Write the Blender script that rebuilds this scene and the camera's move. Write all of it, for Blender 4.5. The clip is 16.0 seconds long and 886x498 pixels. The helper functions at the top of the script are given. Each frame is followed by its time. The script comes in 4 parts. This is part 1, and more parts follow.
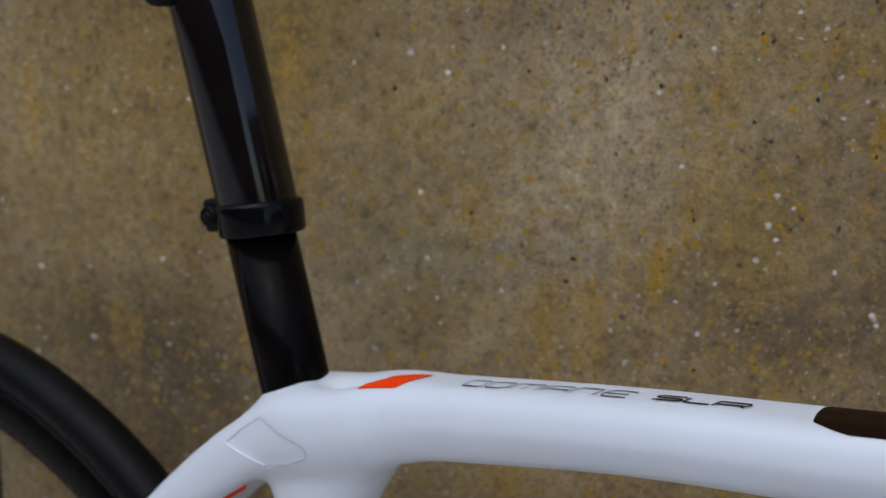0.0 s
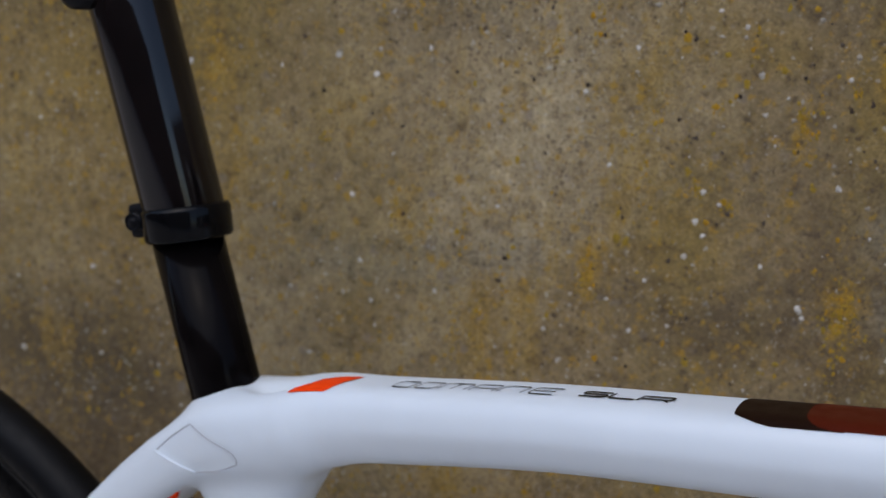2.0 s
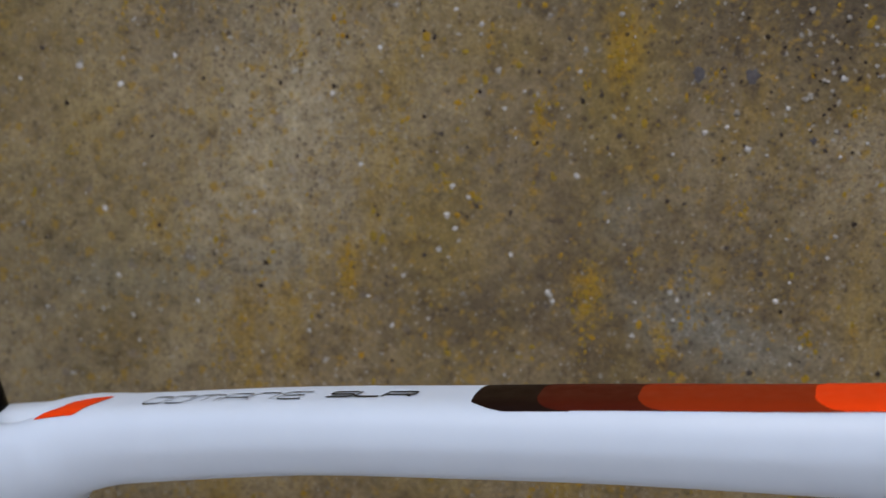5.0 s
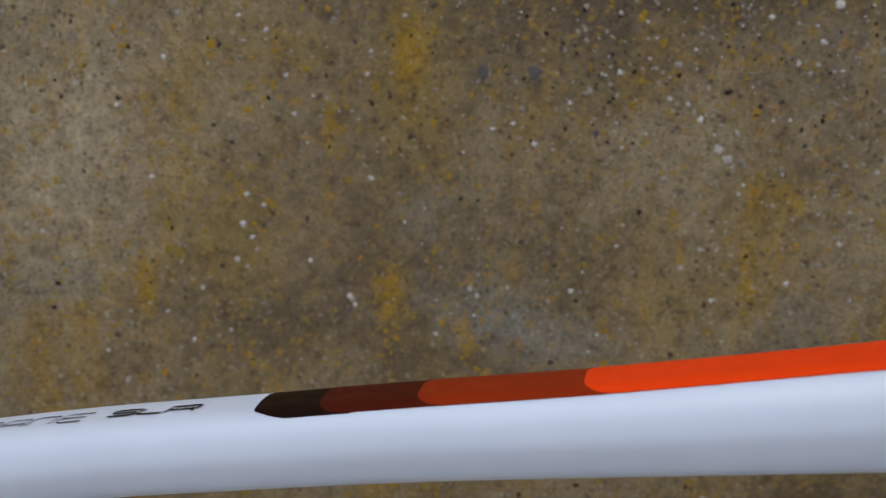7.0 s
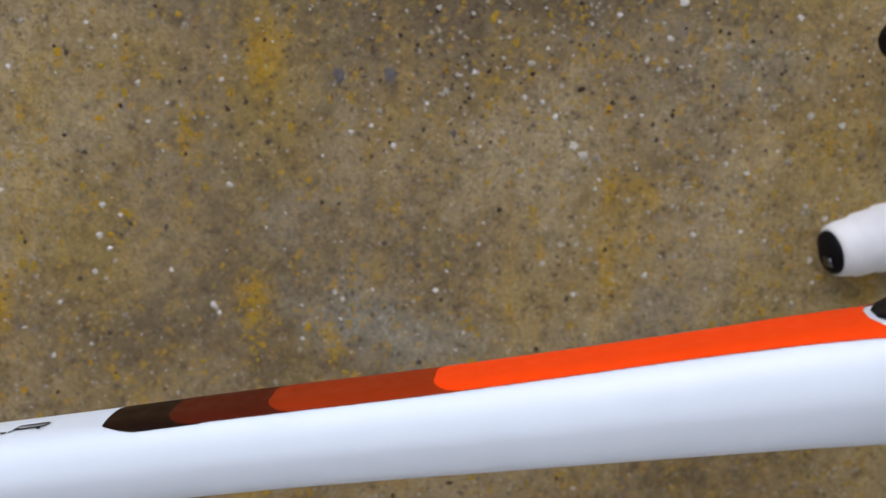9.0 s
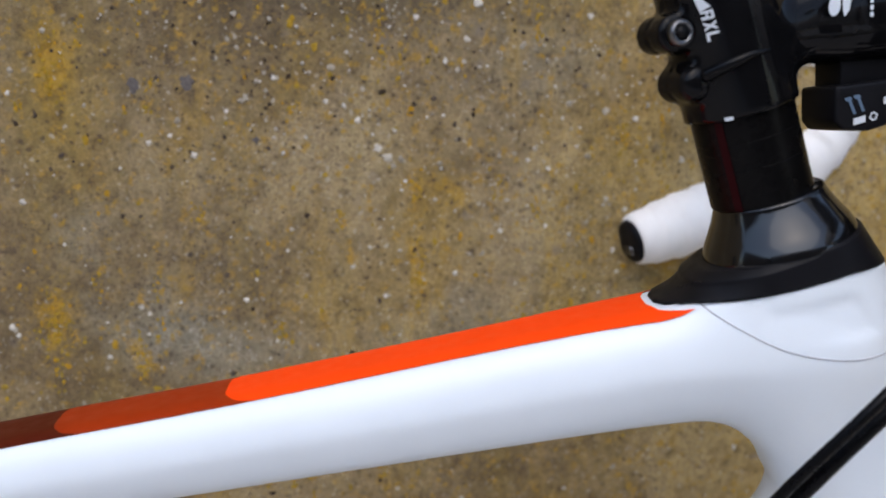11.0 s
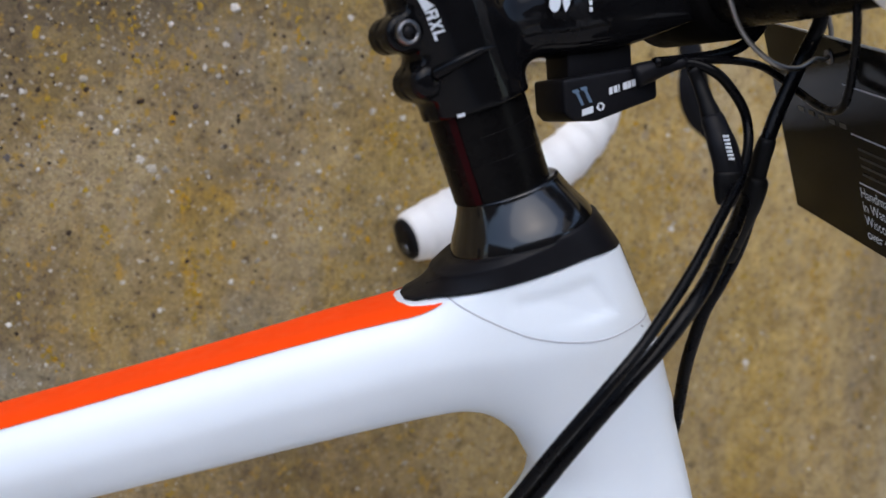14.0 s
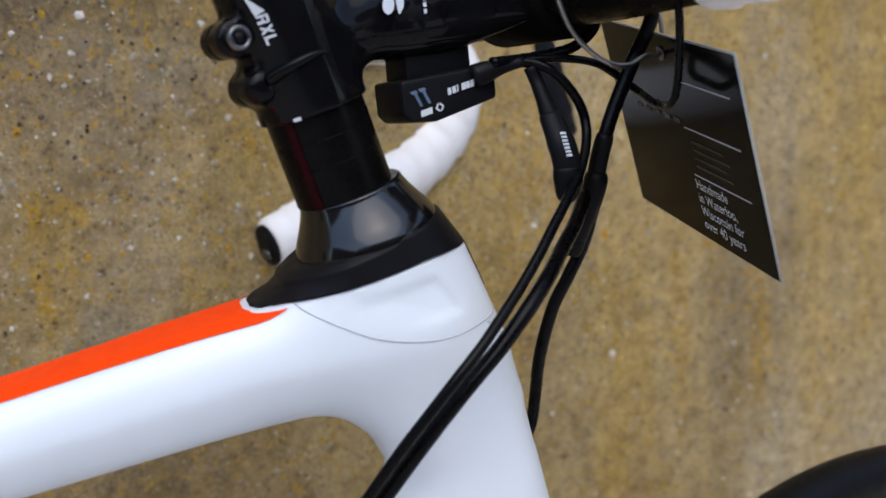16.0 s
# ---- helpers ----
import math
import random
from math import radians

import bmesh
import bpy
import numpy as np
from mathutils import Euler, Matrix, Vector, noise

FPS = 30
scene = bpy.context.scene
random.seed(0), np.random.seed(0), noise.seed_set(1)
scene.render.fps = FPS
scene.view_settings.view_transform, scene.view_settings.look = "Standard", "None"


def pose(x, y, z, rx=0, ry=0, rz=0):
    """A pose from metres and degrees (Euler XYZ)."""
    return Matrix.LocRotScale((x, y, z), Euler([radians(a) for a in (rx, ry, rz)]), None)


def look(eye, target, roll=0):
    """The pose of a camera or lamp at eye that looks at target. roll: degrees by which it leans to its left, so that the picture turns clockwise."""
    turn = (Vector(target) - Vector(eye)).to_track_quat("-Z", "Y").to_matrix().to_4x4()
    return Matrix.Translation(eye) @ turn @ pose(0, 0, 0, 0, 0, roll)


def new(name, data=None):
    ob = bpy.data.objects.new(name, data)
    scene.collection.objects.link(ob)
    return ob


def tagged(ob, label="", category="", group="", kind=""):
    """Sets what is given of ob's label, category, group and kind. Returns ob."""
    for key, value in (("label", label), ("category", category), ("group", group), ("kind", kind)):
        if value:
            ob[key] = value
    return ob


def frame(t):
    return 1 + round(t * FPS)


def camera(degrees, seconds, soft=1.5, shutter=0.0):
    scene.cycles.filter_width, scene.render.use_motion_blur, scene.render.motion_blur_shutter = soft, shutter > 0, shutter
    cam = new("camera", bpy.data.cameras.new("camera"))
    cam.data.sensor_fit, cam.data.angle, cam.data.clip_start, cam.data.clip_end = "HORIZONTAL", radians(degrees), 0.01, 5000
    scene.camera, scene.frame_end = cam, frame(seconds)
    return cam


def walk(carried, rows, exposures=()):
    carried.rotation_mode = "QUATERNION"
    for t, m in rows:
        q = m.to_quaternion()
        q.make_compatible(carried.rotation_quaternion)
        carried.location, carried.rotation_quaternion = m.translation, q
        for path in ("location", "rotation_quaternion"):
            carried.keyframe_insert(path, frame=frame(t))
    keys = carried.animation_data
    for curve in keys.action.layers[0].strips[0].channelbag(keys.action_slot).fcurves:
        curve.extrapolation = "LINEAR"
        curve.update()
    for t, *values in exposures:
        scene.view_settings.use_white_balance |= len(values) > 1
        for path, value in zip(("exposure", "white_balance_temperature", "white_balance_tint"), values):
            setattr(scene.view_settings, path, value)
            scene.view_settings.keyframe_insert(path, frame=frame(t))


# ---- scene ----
from mathutils.bvhtree import BVHTree

cam = camera(44.3, 16.0, shutter=0.3)
cam.data.dof.use_dof, cam.data.dof.focus_distance, cam.data.dof.aperture_fstop = True, 0.415, 9.5
# seconds, eye x y z, turn about x y z
PATH = [
    (0, 0.4601, -0.5332, 0.8895, 76.90, -4.97, 17.88),
    (0.5, 0.4625, -0.5320, 0.8896, 76.95, -4.86, 17.24),
    (1, 0.4649, -0.5316, 0.8900, 77.04, -4.71, 16.34),
    (1.5, 0.4668, -0.5308, 0.8901, 77.11, -4.64, 15.71),
    (2, 0.4691, -0.5303, 0.8896, 77.25, -4.54, 15.02),
    (2.5, 0.4711, -0.5295, 0.8899, 77.31, -4.40, 14.17),
    (3, 0.4762, -0.5285, 0.8915, 77.41, -4.06, 11.64),
    (5.5, 0.5074, -0.5277, 0.8963, 77.77, -2.37, 2.70),
    (6, 0.5163, -0.5264, 0.8949, 78.09, -1.88, 0.22),
    (6.5, 0.5231, -0.5264, 0.8953, 78.16, -1.58, -1.64),
    (7, 0.5288, -0.5270, 0.8956, 78.21, -1.25, -3.37),
    (7.5, 0.5337, -0.5273, 0.8961, 78.22, -1.03, -4.75),
    (8, 0.5379, -0.5279, 0.8960, 78.29, -0.78, -6.12),
    (8.5, 0.5427, -0.5287, 0.8966, 78.26, -0.57, -7.32),
    (9, 0.5473, -0.5296, 0.8966, 78.32, -0.28, -8.97),
    (9.5, 0.5526, -0.5313, 0.8974, 78.28, 0.02, -10.58),
    (10, 0.5596, -0.5325, 0.8970, 78.36, 0.41, -13.02),
    (12.5, 0.5802, -0.5385, 0.8967, 78.30, 1.82, -21.59),
    (13, 0.5845, -0.5399, 0.8968, 78.26, 2.15, -23.26),
    (13.5, 0.5888, -0.5422, 0.8967, 78.21, 2.42, -25.00),
    (14, 0.5929, -0.5442, 0.8964, 78.18, 2.69, -26.95),
    (14.5, 0.5962, -0.5461, 0.8963, 78.15, 2.93, -28.26),
    (15, 0.5996, -0.5483, 0.8960, 78.11, 3.22, -29.77),
    (15.5, 0.6030, -0.5506, 0.8960, 78.02, 3.46, -31.36),
    (16, 0.6068, -0.5532, 0.8957, 77.96, 3.70, -32.94),
]
EXPOSURES = [(0, 0.46, 6420, 10), (3.0, 0.50, 6250, 10), (5.5, 0.48, 6250, 10), (7.5, 0.38, 6250, 10), (9.0, 0.97, 6500, 10), (10.5, 1.11, 6580, 10), (13, 1.14, 6520, 10), (16, 1.14, 6440, 10)]
walk(cam, [(t, pose(*p)) for t, *p in PATH], EXPOSURES)

# ---- light: a bright overcast sky, narrowed by added unseen walls ----
SUN_EL, SUN_AZ = 58.0, 200.0
world = bpy.data.worlds.new("sky")
scene.world = world
world.use_nodes = True
wn = world.node_tree
wn.nodes.clear()
sky = wn.nodes.new("ShaderNodeTexSky")
sky.sky_type, sky.sun_disc = "NISHITA", False
sky.sun_elevation, sky.sun_rotation = radians(SUN_EL), radians(SUN_AZ)
sky.air_density, sky.dust_density, sky.ozone_density = 1.0, 1.5, 1.0
bg = wn.nodes.new("ShaderNodeBackground")
bg.inputs["Strength"].default_value = 0.15
wout = wn.nodes.new("ShaderNodeOutputWorld")
wn.links.new(sky.outputs["Color"], bg.inputs["Color"])
wn.links.new(bg.outputs["Background"], wout.inputs["Surface"])

sun_data = bpy.data.lights.new("sun", "SUN")
sun_data.energy, sun_data.angle, sun_data.color = 0.5, radians(70), (1.0, 0.975, 0.945)
sun = new("sun", sun_data)
az, el = radians(SUN_AZ), radians(SUN_EL)
sun.matrix_world = look((0, 0, 0), (-math.sin(az) * math.cos(el), -math.cos(az) * math.cos(el), -math.sin(el)))


# ---- materials ----
def material(name, colour, rough=0.5, metal=0.0, coat=0.0):
    m = bpy.data.materials.new(name)
    m.use_nodes = True
    b = m.node_tree.nodes["Principled BSDF"]
    b.inputs["Base Color"].default_value = (*colour, 1)
    b.inputs["Roughness"].default_value = rough
    b.inputs["Metallic"].default_value = metal
    b.inputs["Coat Weight"].default_value = coat
    b.inputs["Coat Roughness"].default_value = 0.12
    m.diffuse_color = (*colour, 1)
    return m, m.node_tree, b


def add(nt, kind, **settings):
    n = nt.nodes.new(kind)
    for key, value in settings.items():
        n.inputs[key].default_value = value
    return n


def ramp(nt, source, stops):
    r = nt.nodes.new("ShaderNodeValToRGB")
    r.color_ramp.elements[0].position, r.color_ramp.elements[0].color = stops[0][0], (*stops[0][1], 1)
    r.color_ramp.elements[1].position, r.color_ramp.elements[1].color = stops[-1][0], (*stops[-1][1], 1)
    for at, colour in stops[1:-1]:
        r.color_ramp.elements.new(at).color = (*colour, 1)
    nt.links.new(source, r.inputs["Fac"])
    return r.outputs["Color"]


def mix(nt, fac, a, b, blend="MIX"):
    m = nt.nodes.new("ShaderNodeMix")
    m.data_type, m.blend_type = "RGBA", blend
    for value, socket in ((fac, m.inputs[0]), (a, m.inputs[6]), (b, m.inputs[7])):
        if hasattr(value, "links"):
            nt.links.new(value, socket)
        elif isinstance(value, tuple):
            socket.default_value = (*value, 1)
        else:
            socket.default_value = value
    return m.outputs[2]


def coords(nt, scale=(1, 1, 1)):
    c = nt.nodes.new("ShaderNodeTexCoord")
    mp = nt.nodes.new("ShaderNodeMapping")
    mp.inputs["Scale"].default_value = scale
    nt.links.new(c.outputs["Object"], mp.inputs["Vector"])
    return mp.outputs["Vector"]


def noise_tex(nt, vec, scale, detail=4, rough=0.55):
    n = add(nt, "ShaderNodeTexNoise", Scale=scale, Detail=detail, Roughness=rough)
    nt.links.new(vec, n.inputs["Vector"])
    return n.outputs["Fac"]


def bump(nt, b, height, strength, distance):
    n = add(nt, "ShaderNodeBump", Strength=strength, Distance=distance)
    nt.links.new(height, n.inputs["Height"])
    nt.links.new(n.outputs["Normal"], b.inputs["Normal"])


def worn(name, colour, rough, metal=0.0, coat=0.0, vary=0.12, scale=60.0, relief=0.00005, fine=900.0, shine=0.5):
    """A plain surface with faint blotches, uneven gloss and a fine grain."""
    m, nt, b = material(name, colour, rough, metal, coat)
    vec = coords(nt)
    b.inputs["Specular IOR Level"].default_value = shine
    big = noise_tex(nt, vec, scale, 3)
    dark = tuple(c * (1 - vary) for c in colour)
    light = tuple(min(1, c * (1 + vary)) for c in colour)
    nt.links.new(ramp(nt, big, [(0.3, dark), (0.7, light)]), b.inputs["Base Color"])
    g = ramp(nt, noise_tex(nt, vec, scale * 3, 4), [(0.3, (rough * 0.85,) * 3), (0.7, (min(1, rough * 1.15),) * 3)])
    nt.links.new(g, b.inputs["Roughness"])
    if relief:
        bump(nt, b, noise_tex(nt, vec, fine, 2), 0.4, relief)
    return m


WHITE = worn("pearl_white_paint", (0.720, 0.776, 0.818), 0.40, coat=0.15, vary=0.02, scale=25, relief=0)
ORANGE = worn("orange_paint", (0.95, 0.058, 0.002), 0.42, vary=0.03, relief=0, shine=0.15)
ORANGE_DARK = worn("dark_orange_paint", (0.30, 0.026, 0.002), 0.42, vary=0.04, relief=0, shine=0.15)
RED_BROWN = worn("red_brown_paint", (0.075, 0.008, 0.002), 0.42, vary=0.04, relief=0, shine=0.12)
BROWN_BLACK = worn("brown_black_paint", (0.012, 0.004, 0.002), 0.42, vary=0.04, relief=0, shine=0.10)
INK = worn("black_print", (0.006, 0.0055, 0.006), 0.4, relief=0, shine=0.12)
GREY_LINE = worn("grey_seam", (0.44, 0.45, 0.48), 0.6, relief=0)
GLOSS = worn("gloss_black_carbon", (0.004, 0.004, 0.0045), 0.07, coat=0.0, vary=0.3, relief=0, shine=0.13)
LACQUER = worn("lacquered_black", (0.004, 0.004, 0.0045), 0.13, vary=0.3, relief=0, shine=0.6)
SLEEVE = worn("gloss_black_sleeve", (0.006, 0.004, 0.004), 0.09, vary=0.3, relief=0, shine=0.45)
SATIN = worn("satin_black_carbon", (0.0035, 0.0032, 0.0032), 0.28, coat=0.0, vary=0.3, relief=0.00003, shine=0.07)
MATTE = worn("matt_black_plastic", (0.006, 0.006, 0.0075), 0.45, vary=0.2, relief=0.00004, shine=0.12)
FLAT = worn("flat_black_alloy", (0.0035, 0.0032, 0.0032), 0.6, vary=0.2, relief=0, shine=0.015)
RUBBER = worn("black_rubber", (0.003, 0.003, 0.0035), 0.5, vary=0.25, relief=0.00008, fine=500, shine=0.13)
HOSE = worn("black_hose", (0.002, 0.002, 0.0025), 0.28, vary=0.2, relief=0, shine=0.12)
MAST = worn("black_carbon_mast", (0.0045, 0.0035, 0.0035), 0.13, vary=0.3, relief=0, shine=0.045)
STEEL = worn("dark_steel", (0.15, 0.15, 0.155), 0.32, metal=1.0, relief=0.00003)
WIRE = worn("brushed_wire", (0.26, 0.255, 0.25), 0.35, metal=1.0, relief=0)
TAPE = worn("white_bar_tape", (0.80, 0.79, 0.77), 0.62, vary=0.03, scale=80, relief=0.00025, fine=700)
RED = worn("dark_red", (0.018, 0.0008, 0.0018), 0.35, relief=0, shine=0.06)
SLATE = worn("blue_grey_print", (0.10, 0.15, 0.22), 0.4, relief=0, shine=0.2)
PALE = worn("pale_print", (0.62, 0.66, 0.70), 0.45, vary=0.05, relief=0)
CARD = worn("dark_grey_card", (0.009, 0.008, 0.007), 0.1, vary=0.15, relief=0.00003, shine=0.06)
FAINT = worn("faint_print", (0.028, 0.027, 0.026), 0.4, relief=0, shine=0.2)
CARD_EDGE = worn("pale_card_edge", (0.42, 0.42, 0.40), 0.6, relief=0)


# weathering and painted tones of the wall where it shows: place along it, height, half width, half height, strength
PALE_PATCHES = [(0.370, 0.830, 0.060, 0.10, 0.75), (0.420, 0.840, 0.05, 0.07, 0.35), (0.240, 0.790, 0.06, 0.06, 0.45), (0.672, 0.835, 0.045, 0.040, 0.6), (0.605, 0.825, 0.10, 0.08, 0.35), (0.790, 0.790, 0.06, 0.08, 0.45), (0.900, 0.800, 0.06, 0.20, 0.35), (1.10, 0.76, 0.05, 0.20, 0.5), (1.20, 0.78, 0.10, 0.25, 0.5)]
GREY_PATCHES = [(0.597, 0.748, 0.060, 0.032, 0.8), (0.285, 0.745, 0.09, 0.022, 0.55), (0.370, 0.752, 0.03, 0.018, 0.4), (0.735, 0.735, 0.05, 0.025, 0.4), (0.560, 0.800, 0.02, 0.03, 0.35), (0.800, 0.880, 0.05, 0.03, 0.4)]
# the low patch by the rear wheel paints the wheel's shade into the concrete
DARK_AND_SHADE_PATCHES = [(0.700, 0.910, 0.15, 0.050, 0.70), (0.590, 0.895, 0.08, 0.028, 0.35), (0.640, 0.785, 0.05, 0.025, 0.35), (0.760, 0.855, 0.04, 0.045, 0.30), (0.085, 0.640, 0.15, 0.068, 0.90), (0.110, 0.870, 0.16, 0.055, 0.60), (0.500, 0.900, 0.04, 0.02, 0.3), (0.480, 0.745, 0.05, 0.03, 0.35), (0.320, 0.880, 0.05, 0.03, 0.3)]
# the first two warm the rear end, standing in for lens falloff and grade
OLIVE_PATCHES = [(0.090, 0.820, 0.22, 0.16, 0.65), (-0.120, 0.780, 0.16, 0.20, 0.6), (0.450, 0.790, 0.045, 0.05, 0.6), (0.545, 0.860, 0.035, 0.06, 0.65), (0.475, 0.880, 0.04, 0.025, 0.5), (0.430, 0.850, 0.03, 0.03, 0.4), (0.730, 0.800, 0.04, 0.05, 0.5), (0.660, 0.870, 0.03, 0.03, 0.4), (0.690, 0.760, 0.05, 0.03, 0.4), (0.840, 0.830, 0.05, 0.06, 0.5), (0.260, 0.830, 0.05, 0.05, 0.4), (0.180, 0.770, 0.06, 0.06, 0.45), (0.040, 0.790, 0.06, 0.06, 0.5)]
MUSTARD_PATCHES = [(0.407, 0.754, 0.009, 0.024, 0.85), (0.537, 0.754, 0.012, 0.022, 0.9), (0.577, 0.730, 0.006, 0.014, 0.8), (0.544, 0.882, 0.013, 0.030, 0.75), (0.506, 0.845, 0.006, 0.019, 0.8), (0.723, 0.776, 0.006, 0.018, 0.8), (0.742, 0.812, 0.014, 0.012, 0.6), (0.722, 0.812, 0.006, 0.014, 0.6),
                   (0.174, 0.850, 0.010, 0.035, 0.6), (-0.015, 0.790, 0.012, 0.045, 0.6), (0.300, 0.780, 0.008, 0.028, 0.5), (0.362, 0.850, 0.008, 0.03, 0.3), (0.862, 0.765, 0.014, 0.05, 0.7), (0.930, 0.700, 0.016, 0.07, 0.6), (1.020, 0.780, 0.040, 0.10, 0.55), (1.000, 0.700, 0.030, 0.06, 0.4), (1.130, 0.690, 0.016, 0.12, 0.6), (1.205, 0.660, 0.016, 0.10, 0.7), (1.270, 0.600, 0.03, 0.09, 0.5)]


def patches(nt, vec, rows, edge):
    """A mask of soft ragged spots on the wall's face."""
    total = None
    for x, z, rx, rz, strength in rows:
        mp = nt.nodes.new("ShaderNodeMapping")
        mp.inputs["Scale"].default_value = (1 / rx, 0, 1 / rz)
        mp.inputs["Location"].default_value = (-(x - 0.55) * 1.0036 / rx, 0, -(z - 1.40) / rz)
        nt.links.new(vec, mp.inputs["Vector"])
        ln = nt.nodes.new("ShaderNodeVectorMath")
        ln.operation = "LENGTH"
        nt.links.new(mp.outputs["Vector"], ln.inputs[0])
        spot = ramp(nt, ln.outputs["Value"], [(edge, (strength,) * 3), (1.0, (0, 0, 0))])
        total = spot if total is None else mix(nt, 1.0, total, spot, "LIGHTEN")
    return total


def warped(nt, vec, scale, amount):
    n = add(nt, "ShaderNodeTexNoise", Scale=scale, Detail=4, Roughness=0.65)
    nt.links.new(vec, n.inputs["Vector"])
    v = nt.nodes.new("ShaderNodeVectorMath")
    v.operation = "MULTIPLY_ADD"
    v.inputs[1].default_value, v.inputs[2].default_value = (amount,) * 3, (-amount / 2,) * 3
    nt.links.new(n.outputs["Color"], v.inputs[0])
    w = nt.nodes.new("ShaderNodeVectorMath")
    nt.links.new(vec, w.inputs[0])
    nt.links.new(v.outputs["Vector"], w.inputs[1])
    return w.outputs["Vector"]


def grey(v):
    return (v, v, v)


def specks(nt, vec, scale, lo, hi, reach, gather):
    """A mask of ragged single specks: the cells whose chance falls between lo and hi, gathered in drifts."""
    cell = add(nt, "ShaderNodeTexVoronoi", Scale=scale)
    nt.links.new(vec, cell.inputs["Vector"])
    chance = nt.nodes.new("ShaderNodeSeparateColor")
    nt.links.new(cell.outputs["Color"], chance.inputs["Color"])
    pick = ramp(nt, chance.outputs["Red"], [(max(0.0, lo - 0.01), grey(0)), (lo, grey(1)), (hi, grey(1)), (min(1.0, hi + 0.01), grey(0))])
    size = ramp(nt, cell.outputs["Distance"], [(reach * 0.55, grey(1)), (reach, grey(0))])
    drift = ramp(nt, noise_tex(nt, vec, gather, 3, 0.6), [(0.38, grey(0.1)), (0.60, grey(1))])
    return mix(nt, 1.0, mix(nt, 1.0, pick, size, "MULTIPLY"), drift, "MULTIPLY")


def concrete():
    """Weathered concrete: buff ground, soft mottling, sandy grain, mustard lichen streaks and spots, grey damp patches,
    painted wheel shade.
    """
    m, nt, b = material("weathered_concrete", (0.25, 0.2, 0.11), 0.88)
    vec = coords(nt)
    tall = coords(nt, (1, 1, 0.25))
    loose = warped(nt, vec, 14, 0.09)
    ragged = warped(nt, vec, 70, 0.028)
    c = ramp(nt, noise_tex(nt, vec, 5.5, 5, 0.6), [(0.30, (0.145, 0.101, 0.048)), (0.5, (0.252, 0.185, 0.092)), (0.70, (0.372, 0.292, 0.168))])
    c = mix(nt, patches(nt, loose, PALE_PATCHES, 0.0), c, (0.43, 0.345, 0.205))
    c = mix(nt, patches(nt, loose, DARK_AND_SHADE_PATCHES, 0.2), c, (0.085, 0.064, 0.036))
    c = mix(nt, patches(nt, loose, GREY_PATCHES, 0.2), c, (0.255, 0.235, 0.180))
    c = mix(nt, patches(nt, loose, OLIVE_PATCHES, 0.1), c, (0.270, 0.180, 0.036))
    olive = ramp(nt, noise_tex(nt, tall, 10, 6, 0.65), [(0.50, grey(0)), (0.72, grey(0.7))])
    c = mix(nt, olive, c, (0.215, 0.150, 0.030))
    streak = ramp(nt, noise_tex(nt, tall, 26, 6, 0.7), [(0.56, grey(0)), (0.70, grey(0.7))])
    c = mix(nt, streak, c, (0.34, 0.215, 0.035))
    # towards the far end the wall is washed with yellow runs
    wash = nt.nodes.new("ShaderNodeSeparateXYZ")
    nt.links.new(vec, wash.inputs[0])
    spread = mix(nt, 1.0, ramp(nt, wash.outputs["X"], [(0.24, grey(0)), (0.50, grey(1))]), ramp(nt, noise_tex(nt, coords(nt, (1, 1, 0.12)), 17, 5, 0.6), [(0.38, grey(0)), (0.60, grey(1))]), "MULTIPLY")
    c = mix(nt, mix(nt, 1.0, spread, grey(0.8), "MULTIPLY"), c, (0.40, 0.265, 0.060))
    buff = mix(nt, 1.0, ramp(nt, wash.outputs["X"], [(0.28, grey(0)), (0.60, grey(1))]), ramp(nt, noise_tex(nt, coords(nt, (1, 1, 0.3)), 9, 4, 0.6), [(0.45, grey(0)), (0.66, grey(0.75))]), "MULTIPLY")
    c = mix(nt, buff, c, (0.43, 0.35, 0.22))
    # lichen, broken up by its own grain
    lichen = mix(nt, 1.0, patches(nt, ragged, MUSTARD_PATCHES, 0.35), ramp(nt, noise_tex(nt, vec, 150, 4, 0.7), [(0.40, grey(0.05)), (0.56, grey(1))]), "MULTIPLY")
    c = mix(nt, lichen, c, (0.40, 0.235, 0.018))
    cloud = noise_tex(nt, warped(nt, vec, 30, 0.02), 34, 5, 0.62)
    c = mix(nt, 0.45, c, ramp(nt, cloud, [(0.30, (0.62, 0.56, 0.48)), (0.5, grey(1)), (0.70, (1.25, 1.24, 1.22))]), "MULTIPLY")
    mottle = noise_tex(nt, vec, 95, 4, 0.65)
    c = mix(nt, 0.60, c, ramp(nt, mottle, [(0.30, (0.48, 0.44, 0.40)), (0.5, grey(1)), (0.70, (1.35, 1.34, 1.30))]), "MULTIPLY")
    ochre = ramp(nt, noise_tex(nt, vec, 120, 4, 0.6), [(0.585, grey(0)), (0.68, grey(0.75))])
    c = mix(nt, ochre, c, (0.38, 0.215, 0.02))
    sand = noise_tex(nt, vec, 480, 3, 0.7)
    c = mix(nt, 0.6, c, ramp(nt, sand, [(0.25, (0.5, 0.48, 0.45)), (0.5, grey(1)), (0.8, (1.3, 1.28, 1.2))]), "MULTIPLY")
    grit = noise_tex(nt, vec, 190, 2, 0.6)
    c = mix(nt, ramp(nt, grit, [(0.28, grey(0.45)), (0.36, grey(0))]), c, (0.050, 0.036, 0.024))
    chips = ramp(nt, noise_tex(nt, vec, 160, 2, 0.5), [(0.70, grey(0)), (0.76, grey(0.7))])
    c = mix(nt, chips, c, (0.46, 0.43, 0.37))
    cells = add(nt, "ShaderNodeTexVoronoi", Scale=420)
